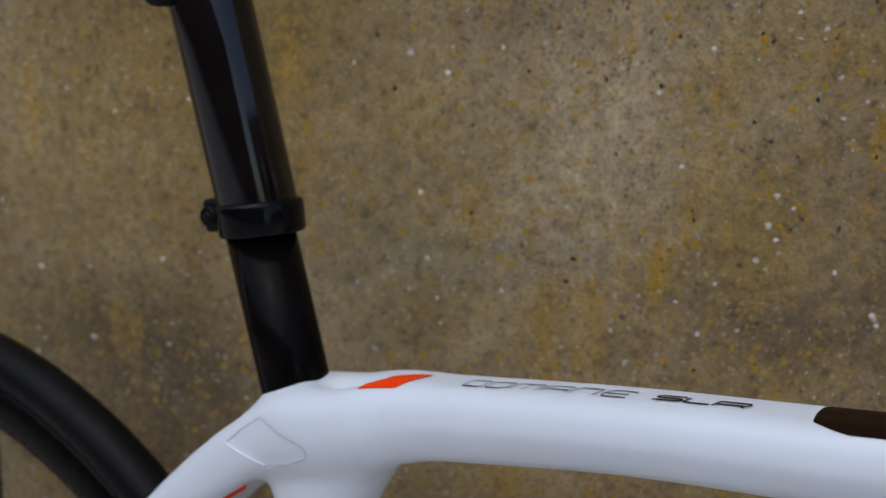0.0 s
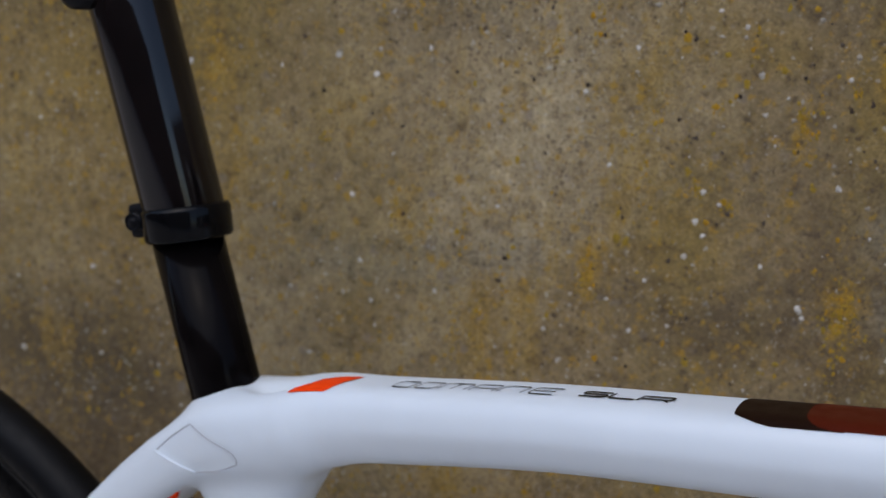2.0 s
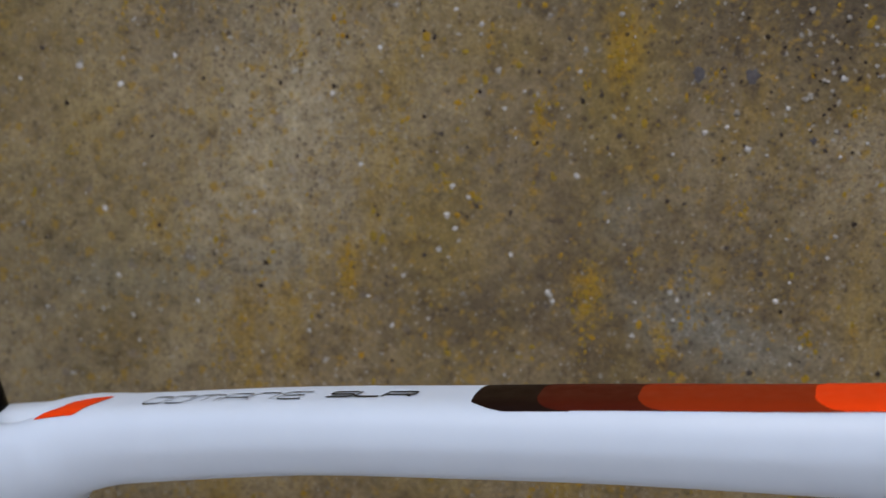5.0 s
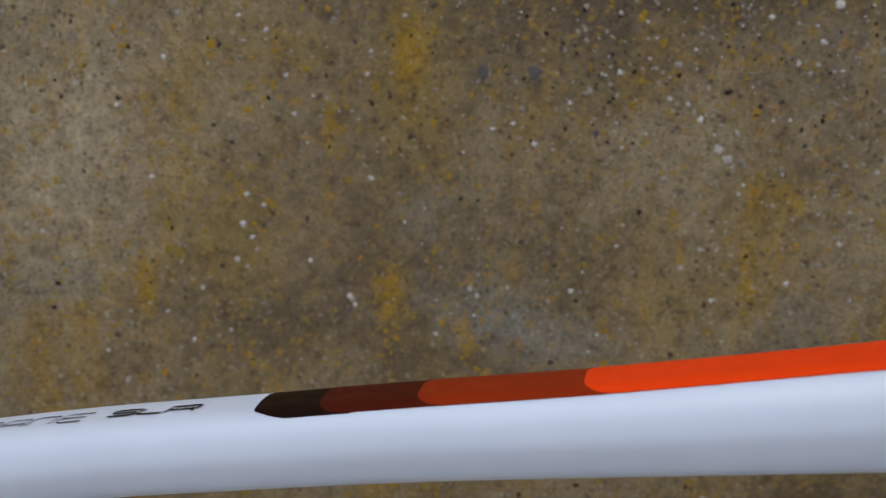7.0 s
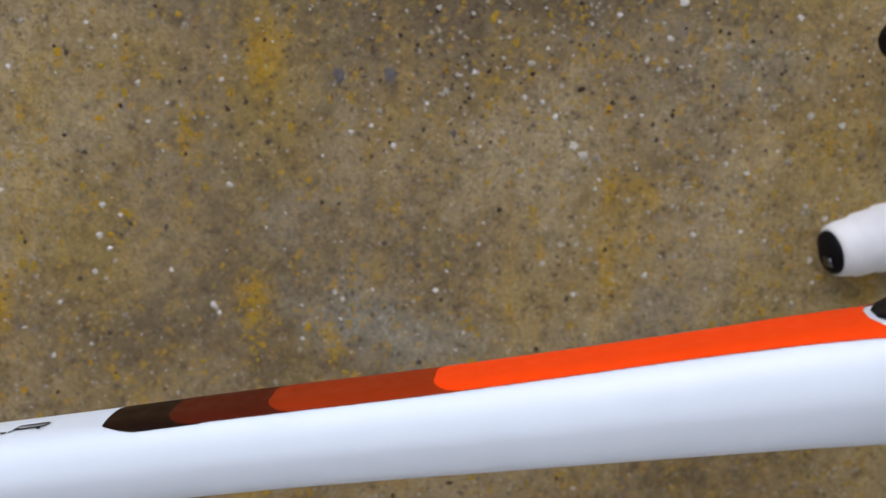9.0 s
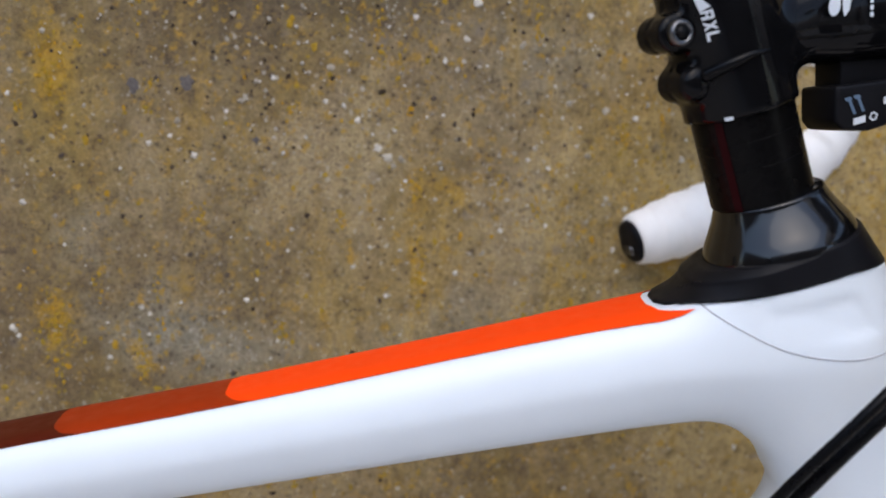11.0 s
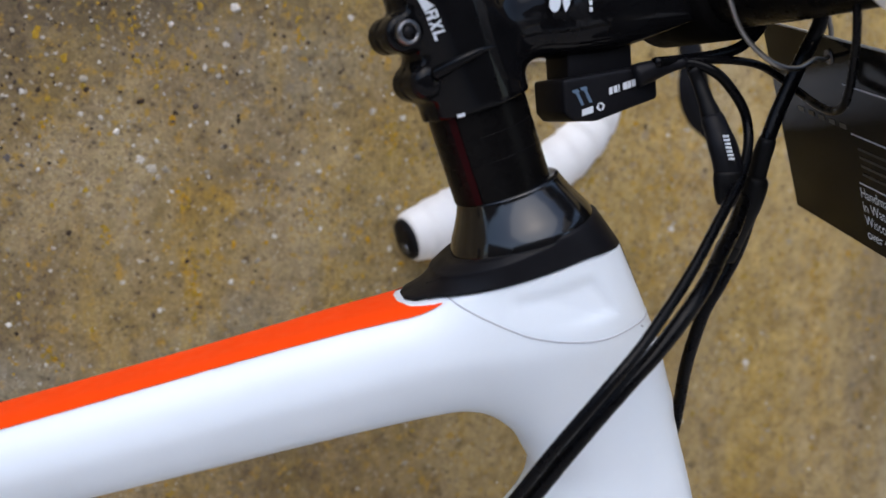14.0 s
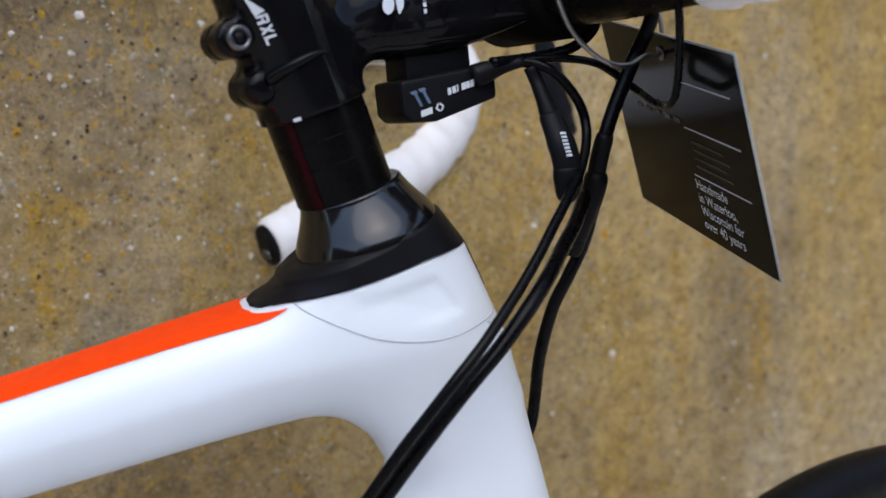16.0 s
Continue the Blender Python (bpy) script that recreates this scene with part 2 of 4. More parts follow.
    nt.links.new(ragged, cells.inputs["Vector"])
    tone = nt.nodes.new("ShaderNodeSeparateColor")
    nt.links.new(cells.outputs["Color"], tone.inputs["Color"])
    c = mix(nt, 0.5, c, ramp(nt, tone.outputs["Red"], [(0.0, (0.62, 0.55, 0.50)), (0.35, (0.95, 0.98, 0.90)), (0.65, (1.05, 1.0, 0.92)), (1.0, (1.42, 1.42, 1.50))]), "MULTIPLY")
    torn = warped(nt, vec, 260, 0.006)
    for scale, lo, hi, reach, gather, tint, much in (
        (150, 0.05, 0.14, 0.46, 6, (0.37, 0.215, 0.020), 0.8), (260, 0.05, 0.20, 0.50, 9, (0.36, 0.215, 0.022), 0.75), (520, 0.05, 0.25, 0.50, 14, (0.30, 0.185, 0.022), 0.6),
        (300, 0.40, 0.52, 0.46, 8, (0.052, 0.034, 0.021), 0.75), (520, 0.38, 0.60, 0.48, 7, (0.068, 0.048, 0.032), 0.72), (800, 0.38, 0.62, 0.5, 9, (0.085, 0.062, 0.042), 0.6),
        (300, 0.70, 0.77, 0.42, 8, (0.52, 0.48, 0.40), 0.6), (520, 0.70, 0.82, 0.42, 12, (0.50, 0.46, 0.38), 0.55), (120, 0.86, 0.94, 0.44, 5, (0.20, 0.170, 0.15), 0.45),
    ):
        c = mix(nt, mix(nt, 1.0, specks(nt, torn, scale, lo, hi, reach, gather), grey(much), "MULTIPLY"), c, tint)
    nt.links.new(c, b.inputs["Base Color"])
    h = mix(nt, 0.5, ramp(nt, sand, [(0.2, grey(0)), (0.8, grey(1))]), ramp(nt, grit, [(0.2, grey(0)), (0.8, grey(1))]))
    bump(nt, b, h, 0.6, 0.0008)
    return m


def spotted(name, colours, rough):
    """Grains that differ in tone one by one."""
    m, nt, b = material(name, colours[len(colours) // 2], rough)
    b.inputs["Specular IOR Level"].default_value = 0.12
    g = nt.nodes.new("ShaderNodeNewGeometry")
    stops = [(i / max(1, len(colours) - 1), c) for i, c in enumerate(colours)]
    tone = ramp(nt, g.outputs["Random Per Island"], stops)
    fine = ramp(nt, noise_tex(nt, coords(nt), 500, 3), [(0.3, (0.7, 0.7, 0.7)), (0.7, (1.15, 1.15, 1.15))])
    nt.links.new(mix(nt, 1.0, tone, fine, "MULTIPLY"), b.inputs["Base Color"])
    return m


CONCRETE = concrete()
PALE_GRAIN = spotted("pale_aggregate", [(0.27, 0.23, 0.165), (0.44, 0.395, 0.315), (0.70, 0.655, 0.575)], 0.7)
DARK_GRAIN = spotted("dark_aggregate", [(0.040, 0.027, 0.016), (0.060, 0.043, 0.029), (0.095, 0.074, 0.055)], 0.75)
SLATE_GRAIN = spotted("blue_grey_stone", [(0.115, 0.102, 0.095), (0.15, 0.133, 0.122)], 0.8)
LICHEN = spotted("mustard_lichen", [(0.29, 0.195, 0.030), (0.37, 0.240, 0.030), (0.45, 0.235, 0.018)], 0.9)
# unseen ground, its paleness picked to bounce light onto the bicycle's undersides
BOUNCE_GROUND = worn("pale_bounce_ground", (0.58, 0.54, 0.495), 0.85, vary=0.15, scale=30, relief=0.004, fine=160)
RENDER = worn("brown_render", (0.13, 0.098, 0.075), 0.85, vary=0.2, scale=3, relief=0.002, fine=90)


# ---- building tools ----
def link_mesh(name, bm, mat, parent=None, label="", smooth=True):
    me = bpy.data.meshes.new(name)
    bm.normal_update()
    bm.to_mesh(me)
    bm.free()
    if smooth:
        me.polygons.foreach_set("use_smooth", [True] * len(me.polygons))
    if mat:
        me.materials.append(mat)
    ob = new(name, me)
    if parent:
        ob.parent = parent
    if label:
        ob["label"] = label
    return ob


def part(name, bm, mat, parent, label="", smooth=True):
    return link_mesh(name, bm, mat, parent, label, smooth)


def frames_along(pts):
    """Points, tangents and two normals along a line, with little twist."""
    pts = [Vector(p) for p in pts]
    out, up = [], None
    for i, p in enumerate(pts):
        t = (pts[min(i + 1, len(pts) - 1)] - pts[max(i - 1, 0)]).normalized()
        if up is None:
            up = Vector((0, 1, 0)) if abs(t.y) < 0.9 else Vector((0, 0, 1))
        a = (up - t * up.dot(t)).normalized()
        up = a
        out.append((p, t, a, t.cross(a)))
    return out


def spline(pts, n=8):
    """A smooth line through points of any dimension."""
    pts = [np.array(p, float) for p in pts]
    ext = [2 * pts[0] - pts[1], *pts, 2 * pts[-1] - pts[-2]]
    out = []
    for i in range(1, len(ext) - 2):
        a, b, c, d = ext[i - 1 : i + 3]
        for k in range(n):
            u = k / n
            out.append(0.5 * (2 * b + (c - a) * u + (2 * a - 5 * b + 4 * c - d) * u * u + (3 * b - a - 3 * c + d) * u**3))
    return out + [pts[-1]]


def rings_to(bm, rings, closed=False, caps=True):
    vs = [[bm.verts.new(p) for p in ring] for ring in rings]
    n = len(vs[0])
    for a, b in zip(vs, vs[1:] + (vs[:1] if closed else [])):
        for i in range(n):
            bm.faces.new((a[i], a[(i + 1) % n], b[(i + 1) % n], b[i]))
    if caps and not closed:
        bm.faces.new(vs[0][::-1])
        bm.faces.new(vs[-1])
    return bm


def pipe(pts, radius, sides=12, bm=None, flat=1.0):
    """A round hose along a line; radius may be a list."""
    bm = bm or bmesh.new()
    fr = frames_along(pts)
    rad = radius if isinstance(radius, (list, tuple)) else [radius] * len(fr)
    rings = []
    for (p, t, a, b), r in zip(fr, rad):
        rings.append([p + (a * math.cos(w) * flat + b * math.sin(w)) * r for w in (2 * math.pi * k / sides for k in range(sides))])
    return rings_to(bm, rings)


def lathe(profile, base, axis, sides=40, bm=None):
    """A turned body: (along, radius) pairs about an axis from base."""
    bm = bm or bmesh.new()
    base, axis = Vector(base), Vector(axis).normalized()
    a = (Vector((0, 1, 0)) - axis * axis.y).normalized() if abs(axis.y) < 0.9 else Vector((1, 0, 0))
    a = (a - axis * a.dot(axis)).normalized()
    b = axis.cross(a)
    rings = [[base + axis * s + (a * math.cos(w) + b * math.sin(w)) * r for w in (2 * math.pi * k / sides for k in range(sides))] for s, r in profile]
    return rings_to(bm, rings)


def box(size, m, bevel=0.0, seg=2):
    bm = bmesh.new()
    bmesh.ops.create_cube(bm, size=1.0)
    bmesh.ops.scale(bm, vec=size, verts=bm.verts)
    if bevel:
        bmesh.ops.bevel(bm, geom=bm.edges[:], offset=bevel, segments=seg, affect="EDGES", profile=0.6)
    bmesh.ops.transform(bm, matrix=m, verts=bm.verts)
    return bm


def prism(outline, y0, y1, bevel=0.0, seg=2):
    """An outline in x and z, given depth along y."""
    bm = bmesh.new()
    a = [bm.verts.new((x, y0, z)) for x, z in outline]
    b = [bm.verts.new((x, y1, z)) for x, z in outline]
    n = len(a)
    bm.faces.new(a)
    bm.faces.new(b[::-1])
    for i in range(n):
        bm.faces.new((a[(i + 1) % n], a[i], b[i], b[(i + 1) % n]))
    bmesh.ops.recalc_face_normals(bm, faces=bm.faces)
    if bevel:
        bmesh.ops.bevel(bm, geom=bm.edges[:], offset=bevel, segments=seg, affect="EDGES", profile=0.6)
    return bm


# ---- the bicycle's frame as one blended shell, in the bicycle's own axes ----
# x forward, y towards the wall, z up, from the ground under the rear axle
def smin(a, b, k):
    h = np.clip(0.5 + 0.5 * (b - a) / k, 0, 1)
    return b + (a - b) * h - k * h * (1 - h)


def smax(a, b, k):
    return -smin(-a, -b, k)


def tube_field(X, Y, Z, line, p=2.4, ridge=None):
    """Signed distance, about, to a tube: rows x, y, z, half height in the plane, half width across it.
    ridge: the height of the widest line along the flanks and how fast they draw in above and below it."""
    best = np.full(X.shape, 9.0, np.float32)
    for r0, r1 in zip(line, line[1:]):
        dx, dy, dz = (r1[:3] - r0[:3])
        L2 = dx * dx + dy * dy + dz * dz
        t = np.clip(((X - r0[0]) * dx + (Y - r0[1]) * dy + (Z - r0[2]) * dz) / L2, 0, 1)
        cx, cy, cz = X - r0[0] - t * dx, Y - r0[1] - t * dy, Z - r0[2] - t * dz
        a, b = r0[3] + t * (r1[3] - r0[3]), r0[4] + t * (r1[4] - r0[4])
        d = np.sqrt(cx * cx + cz * cz)
        if ridge:
            h = (cz * dx - cx * dz) / math.sqrt(dx * dx + dz * dz) / a - ridge[0]
            b = b * (1 - np.where(h > 0, ridge[1], ridge[2]) * (np.sqrt(np.minimum(h * h, 1.7) + 0.02) - 0.14))
        q = ((d / a) ** p + (np.abs(cy) / b) ** p) ** (1 / p)
        best = np.minimum(best, ((q - 1) * np.minimum(a, b)).astype(np.float32))
    return best


HEAD_BASE, HEAD_UP = Vector((0.816, 0, 0.8125)), Vector((-0.272, 0, 0.9623)).normalized()
TOP_TUBE = spline([(0.300, 0, 0.691, 0.0175, 0.0205), (0.330, 0, 0.7035, 0.0180, 0.0205), (0.377, 0, 0.7150, 0.0168, 0.0205), (0.438, 0, 0.7285, 0.0156, 0.0205), (0.500, 0, 0.7393, 0.0155, 0.0205),
                   (0.564, 0, 0.7500, 0.0158, 0.0210), (0.632, 0, 0.7602, 0.0166, 0.0220), (0.710, 0, 0.7725, 0.0185, 0.0235), (0.770, 0, 0.7820, 0.0205, 0.0250), (0.815, 0, 0.7860, 0.0215, 0.0260)], 3)
HEAD_TUBE = spline([(0.805, 0, 0.850, 0.030, 0.0235), (0.814, 0, 0.820, 0.0315, 0.0250), (0.8340, 0, 0.770, 0.0312, 0.0265), (0.8437, 0, 0.742, 0.0268, 0.0265), (0.8505, 0, 0.720, 0.0248, 0.0270), (0.8555, 0, 0.690, 0.0258, 0.0275), (0.8605, 0, 0.662, 0.0280, 0.028), (0.8640, 0, 0.640, 0.0292, 0.028), (0.869, 0, 0.615, 0.0300, 0.028)], 2)
DOWN_TUBE = [np.array(r) for r in ((0.834, 0, 0.708, 0.0260, 0.026), (0.785, 0, 0.650, 0.0300, 0.028), (0.60, 0, 0.462, 0.031, 0.029), (0.41, 0, 0.272, 0.034, 0.034))]
SEAT_TUBE = [np.array(r) for r in ((0.2725, 0, 0.687, 0.0200, 0.0205), (0.289, 0, 0.640, 0.0225, 0.0205), (0.345, 0, 0.470, 0.0215, 0.0200), (0.41, 0, 0.272, 0.026, 0.030))]


FLANK = (0.05, 0.21, 0.26)
GUSSET = [np.array(r) for r in ((0.291, 0, 0.640, 0.0150, 0.015), (0.309, 0, 0.674, 0.0140, 0.016), (0.321, 0, 0.694, 0.0085, 0.016))]


def stay(side):
    return spline([(0.345, 0.004 * side, 0.7085, 0.0100, 0.010), (0.322, 0.011 * side, 0.7000, 0.0150, 0.011), (0.290, 0.0165 * side, 0.6900, 0.0155, 0.0120), (0.262, 0.0190 * side, 0.6765, 0.0148, 0.0115), (0.215, 0.0235 * side, 0.632, 0.0125, 0.0100),
                   (0.15, 0.032 * side, 0.550, 0.010, 0.0085), (0.07, 0.048 * side, 0.435, 0.009, 0.008), (0.0, 0.062 * side, 0.335, 0.012, 0.007)], 3)


def chain_stay(side):
    return spline([(0.39, 0.020 * side, 0.275, 0.020, 0.014), (0.30, 0.032 * side, 0.283, 0.016, 0.010), (0.15, 0.052 * side, 0.305, 0.012, 0.008), (0.0, 0.062 * side, 0.331, 0.012, 0.007)], 2)


def head_cut(X, Z):
    """Height above the head tube's upper rim, along its axis."""
    return (X - HEAD_BASE.x) * HEAD_UP.x + (Z - HEAD_BASE.z) * HEAD_UP.z


def frame_field(X, Y, Z, upper=True):
    f = smin(tube_field(X, Y, Z, TOP_TUBE, 4.0, FLANK), tube_field(X, Y, Z, HEAD_TUBE, 2.5), 0.017) if upper else tube_field(X, Y, Z, HEAD_TUBE, 2.5)
    f = smin(f, tube_field(X, Y, Z, DOWN_TUBE, 2.6), 0.012)
    f = smin(f, tube_field(X, Y, Z, SEAT_TUBE, 2.4), 0.020)
    f = smin(f, tube_field(X, Y, Z, GUSSET, 2.2), 0.013)
    stays = np.minimum(tube_field(X, Y, Z, stay(1), 2.5), tube_field(X, Y, Z, stay(-1), 2.5))
    f = smin(f, stays, 0.010)
    if not upper:
        f = smin(f, np.minimum(tube_field(X, Y, Z, chain_stay(1), 2.5), tube_field(X, Y, Z, chain_stay(-1), 2.5)), 0.012)
    return f


def nets(field, lo, hi, cell):
    """A smooth quad mesh of the zero level of a field, with its vertices drawn onto the level."""
    ax = [np.arange(a, b + cell, cell, dtype=np.float32) for a, b in zip(lo, hi)]
    X, Y, Z = np.meshgrid(*ax, indexing="ij")
    F = field(X, Y, Z)
    S = F < 0
    n = [len(a) for a in ax]
    corner = [(i, j, k) for i in (0, 1) for j in (0, 1) for k in (0, 1)]
    cut = lambda A, c: A[c[0] : n[0] - 1 + c[0], c[1] : n[1] - 1 + c[1], c[2] : n[2] - 1 + c[2]]  # noqa: E731
    count = sum(cut(S, c).astype(np.int8) for c in corner)
    mixed = (count > 0) & (count < 8)
    ids = np.full(mixed.shape, -1, np.int64)
    ids[mixed] = np.arange(mixed.sum())
    I = np.argwhere(mixed)
    acc, num = np.zeros((len(I), 3)), np.zeros(len(I))
    for c in corner:
        for d in range(3):
            if c[d] == 0:
                e = list(c)
                e[d] = 1
                f0, f1 = F[tuple((I + c).T)], F[tuple((I + e).T)]
                hit = (f0 < 0) != (f1 < 0)
                u = np.where(hit, f0 / np.where(hit, f0 - f1, 1), 0)
                p = np.tile(np.array(c, float), (len(I), 1))
                p[:, d] = u
                acc += p * hit[:, None]
                num += hit
    V = np.array(lo) + (I + acc / num[:, None]) * cell
    eps = cell * 0.5
    for _ in range(3):
        f = field(*V.T)
        g = np.stack([(field(*(V + eps * np.eye(3)[d]).T) - field(*(V - eps * np.eye(3)[d]).T)) / (2 * eps) for d in range(3)], 1)
        V = V - np.clip(f, -cell, cell)[:, None] * g / np.maximum((g * g).sum(1), 0.05)[:, None]
    faces = []
    for d in range(3):
        o = [(d + 1) % 3, (d + 2) % 3]
        sl0 = [slice(None)] * 3
        sl1 = [slice(None)] * 3
        sl0[d], sl1[d] = slice(0, -1), slice(1, None)
        a, b = S[tuple(sl0)], S[tuple(sl1)]
        E = np.argwhere(a != b)
        keep = np.all([(E[:, k] > 0) & (E[:, k] < n[k] - 1) for k in o], axis=0)
        E = E[keep]
        flip = a[tuple(E.T)]
        quad = []
        for u, w in ((0, 0), (1, 0), (1, 1), (0, 1)):
            q = E.copy()
            q[:, o[0]] -= 1 - u
            q[:, o[1]] -= 1 - w
            quad.append(ids[tuple(q.T)])
        Q = np.stack(quad, 1)
        Q[~flip] = Q[~flip][:, ::-1]
        faces.append(Q)
    return V, np.concatenate(faces)


def net_part(name, field, lo, hi, cell, mat, parent, label=""):
    V, Q = nets(field, lo, hi, cell)
    me = bpy.data.meshes.new(name)
    me.from_pydata(V.tolist(), [], Q.tolist())
    me.polygons.foreach_set("use_smooth", [True] * len(me.polygons))
    me.materials.append(mat)
    me.update()
    ob = new(name, me)
    ob.parent = parent
    if label:
        ob["label"] = label
    return ob, BVHTree.FromPolygons(V.tolist(), Q.tolist())


# ---- setting: wall, ground, unseen walls added on the other sides ----
WALL_SLOPE = 0.085
WALL_TURN = math.atan(WALL_SLOPE)


def wall_y(x):
    return 0.004 + WALL_SLOPE * (0.83 - x)


WALL_AT = pose(0.55, wall_y(0.55), 0, 0, 0, -math.degrees(WALL_TURN))


def slab(name, size, m, mat, label, category):
    ob = link_mesh(name, box(size, pose(0, 0, 0), 0.004, 1), mat, None, "", False)
    ob.matrix_world = m
    return tagged(ob, label, category, kind="structure")


GROUND_Z = -0.012
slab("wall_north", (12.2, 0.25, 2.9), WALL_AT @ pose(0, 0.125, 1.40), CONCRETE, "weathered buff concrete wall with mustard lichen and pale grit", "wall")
bm = bmesh.new()
bmesh.ops.create_grid(bm, x_segments=8, y_segments=8, size=300)
g = link_mesh("ground", bm, BOUNCE_GROUND, None, "", False)
g.matrix_world = pose(0.0, 0.0, GROUND_Z)
tagged(g, "unseen ground, made pale to bounce light upwards", "ground", kind="structure")
# unseen walls added to shape light and reflections; the corner gap makes bright streaks
slab("unseen_wall_south", (9.4, 0.25, 3.3), pose(-0.8, -5.2, 1.55), RENDER, "plain brown wall added unseen opposite, to shape light and reflections", "wall")
slab("unseen_wall_west", (0.25, 5.2, 2.9), pose(-5.6, -2.5, 1.35), RENDER, "plain brown wall added unseen at the side, to darken reflections", "wall")
slab("unseen_wall_east", (0.25, 5.2, 2.9), pose(6.6, -2.5, 1.35), RENDER, "plain brown wall added unseen at the side, to darken reflections", "wall")


# ---- the bicycle ----
FWD, SIDE, UP = Vector((0.96626, -0.25757, 0)), Vector((0.25755, 0.96619, 0.01224)), Vector((-0.00315, -0.01182, 0.99993))
BIKE = Matrix((FWD, SIDE, UP)).transposed().to_4x4()
bicycle = new("bicycle")
bicycle.matrix_world = BIKE
tagged(bicycle, "white carbon road bicycle with orange stripe leaning by the wall", "bicycle")


def rim(X):
    """How far the collar's lower edge rises towards the rear and dips in front."""
    return 0.0030 * np.clip((0.838 - X) / 0.056, 0, 1) ** 2 - 0.0046 * np.clip((X - 0.828) / 0.0215, 0, 1) ** 1.6


def dent(X, Z):
    """The hollow between the collar and the top tube."""
    return 0.0018 * np.clip((0.802 - X) / 0.012, 0, 1) * np.clip((X - 0.770) / 0.010, 0, 1) * np.clip((head_cut(X, Z) - 0.001) / 0.006, 0, 1)


PANEL = [(0.2505, 0.6765), (0.2690, 0.6935), (0.2945, 0.6865), (0.2968, 0.6808), (0.2730, 0.6705)]


def panel_cut(X, Y, Z):
    """A shallow recess on the stays' near side."""
    d = np.full(np.shape(X), -1.0)
    for (x0, z0), (x1, z1) in zip(PANEL, PANEL[1:] + PANEL[:1]):
        length = math.hypot(x1 - x0, z1 - z0)
        d = np.maximum(d, ((X - x0) * -(z1 - z0) + (Z - z0) * (x1 - x0)) / length)
    return 0.0008 * np.clip(0.5 - d / 0.0030, 0, 1) * (np.abs(Y) > 0.006)


def upper_field(X, Y, Z):
    f = frame_field(X, Y, Z) + dent(X, Z) + panel_cut(X, Y, Z)
    u, w = (X - 0.8195) * 0.985 + (Z - 0.8010) * 0.17, (Z - 0.8010) * 0.985 - (X - 0.8195) * 0.17
    edge = np.maximum(np.abs(u) - 0.0175 + 0.5 * np.maximum(w, -0.006), np.abs(w) - 0.0065)
    f = f + 0.0011 * np.clip(0.5 - edge / 0.003, 0, 1) * np.clip(0.85 + (0.5 * u + w) / 0.012, 0, 1) * np.clip(np.abs(Y) / 0.01 - 0.8, 0, 1)
    scoop = np.sqrt(((X - 0.299) / 0.019) ** 2 + ((Y + 0.0045) / 0.0088) ** 2 + ((Z - 0.7190) / 0.0130) ** 2) - 1
    f = -smin(-f, scoop * 0.009, 0.004)
    return np.maximum(f, head_cut(X, Z) - 0.0005 - rim(X) - 0.15 * np.maximum(0.790 - X, 0))


frame_ob, SKIN = net_part("frame", upper_field, (0.10, -0.045, 0.585), (0.93, 0.045, 0.835), 0.0018, WHITE, bicycle, "pearl white carbon frame")
net_part("lower_frame", lambda X, Y, Z: frame_field(X, Y, Z, False), (-0.02, -0.078, 0.225), (0.93, 0.078, 0.592), 0.004, WHITE, bicycle)


def on_skin(x, y, lift=0.0003, down=(0, 0, -1)):
    """The frame's surface under a plan point, or beside a side-on point."""
    start = Vector((x, y, 0.0)) - Vector(down) * 1.0 if down[2] else Vector((x, -0.5, y))
    hit, nrm, _, _ = SKIN.ray_cast(start + (Vector((0, 0, 0)) if down[2] else Vector()), Vector(down))
    return (hit + nrm * lift, nrm) if hit else (None, None)


def decal(name, rows, mat, parent, lift=0.0004, label="", down=(0, 0, -1)):
    """A printed patch: rows of equally many plan points, laid on the frame."""
    bm = bmesh.new()
    grid = []
    for row in rows:
        line = []
        for x, y in row:
            p, _ = on_skin(x, y, lift, down)
            line.append(bm.verts.new(p) if p else None)
        grid.append(line)
    for a, b in zip(grid, grid[1:]):
        for i in range(len(a) - 1):
            q = [a[i], a[i + 1], b[i + 1], b[i]]
            if all(q):
                bm.faces.new(q)
    bmesh.ops.recalc_face_normals(bm, faces=bm.faces)
    return part(name, bm, mat, parent, label)


# the stripe: four rounded fields that grow brighter towards the head tube
def stripe_end(y):
    return 0.7690 + 0.35 * max(0.0, abs(y) - 0.004) * 1.2 + (24.0 * max(0.0, abs(y) - 0.0095) ** 1.5)


HALF = 0.0147


def field_rows(x0, r, end, inset=0.0, n=40, m=24, slant=0.0):
    """A rounded field of the stripe: it starts in a round nose, slanted on the near side, and widens a little towards the head tube."""
    rows = []
    for k in range(n + 1):
        row = []
        for i in range(m + 1):
            v = 2 * i / m - 1
            near = slant > 0 and v < 0
            q = 0.0050 if near else 0.0085 if slant > 0 else r
            e = max(0.0, abs(v) * HALF - (HALF - q))
            a = x0 + q * (1 - math.sqrt(max(0.0, 1 - (e / q) ** 2))) + slant * (0.2 * v * v + 2.2 * max(0.0, -v - 0.68))
            z = a + (end(v * HALF) - a) * k / n
            half = HALF - inset + 0.0034 * max(0.0, min(1.0, (z - 0.70) / 0.08)) ** 1.5
            row.append((z, v * half))
        rows.append(row)
    return rows


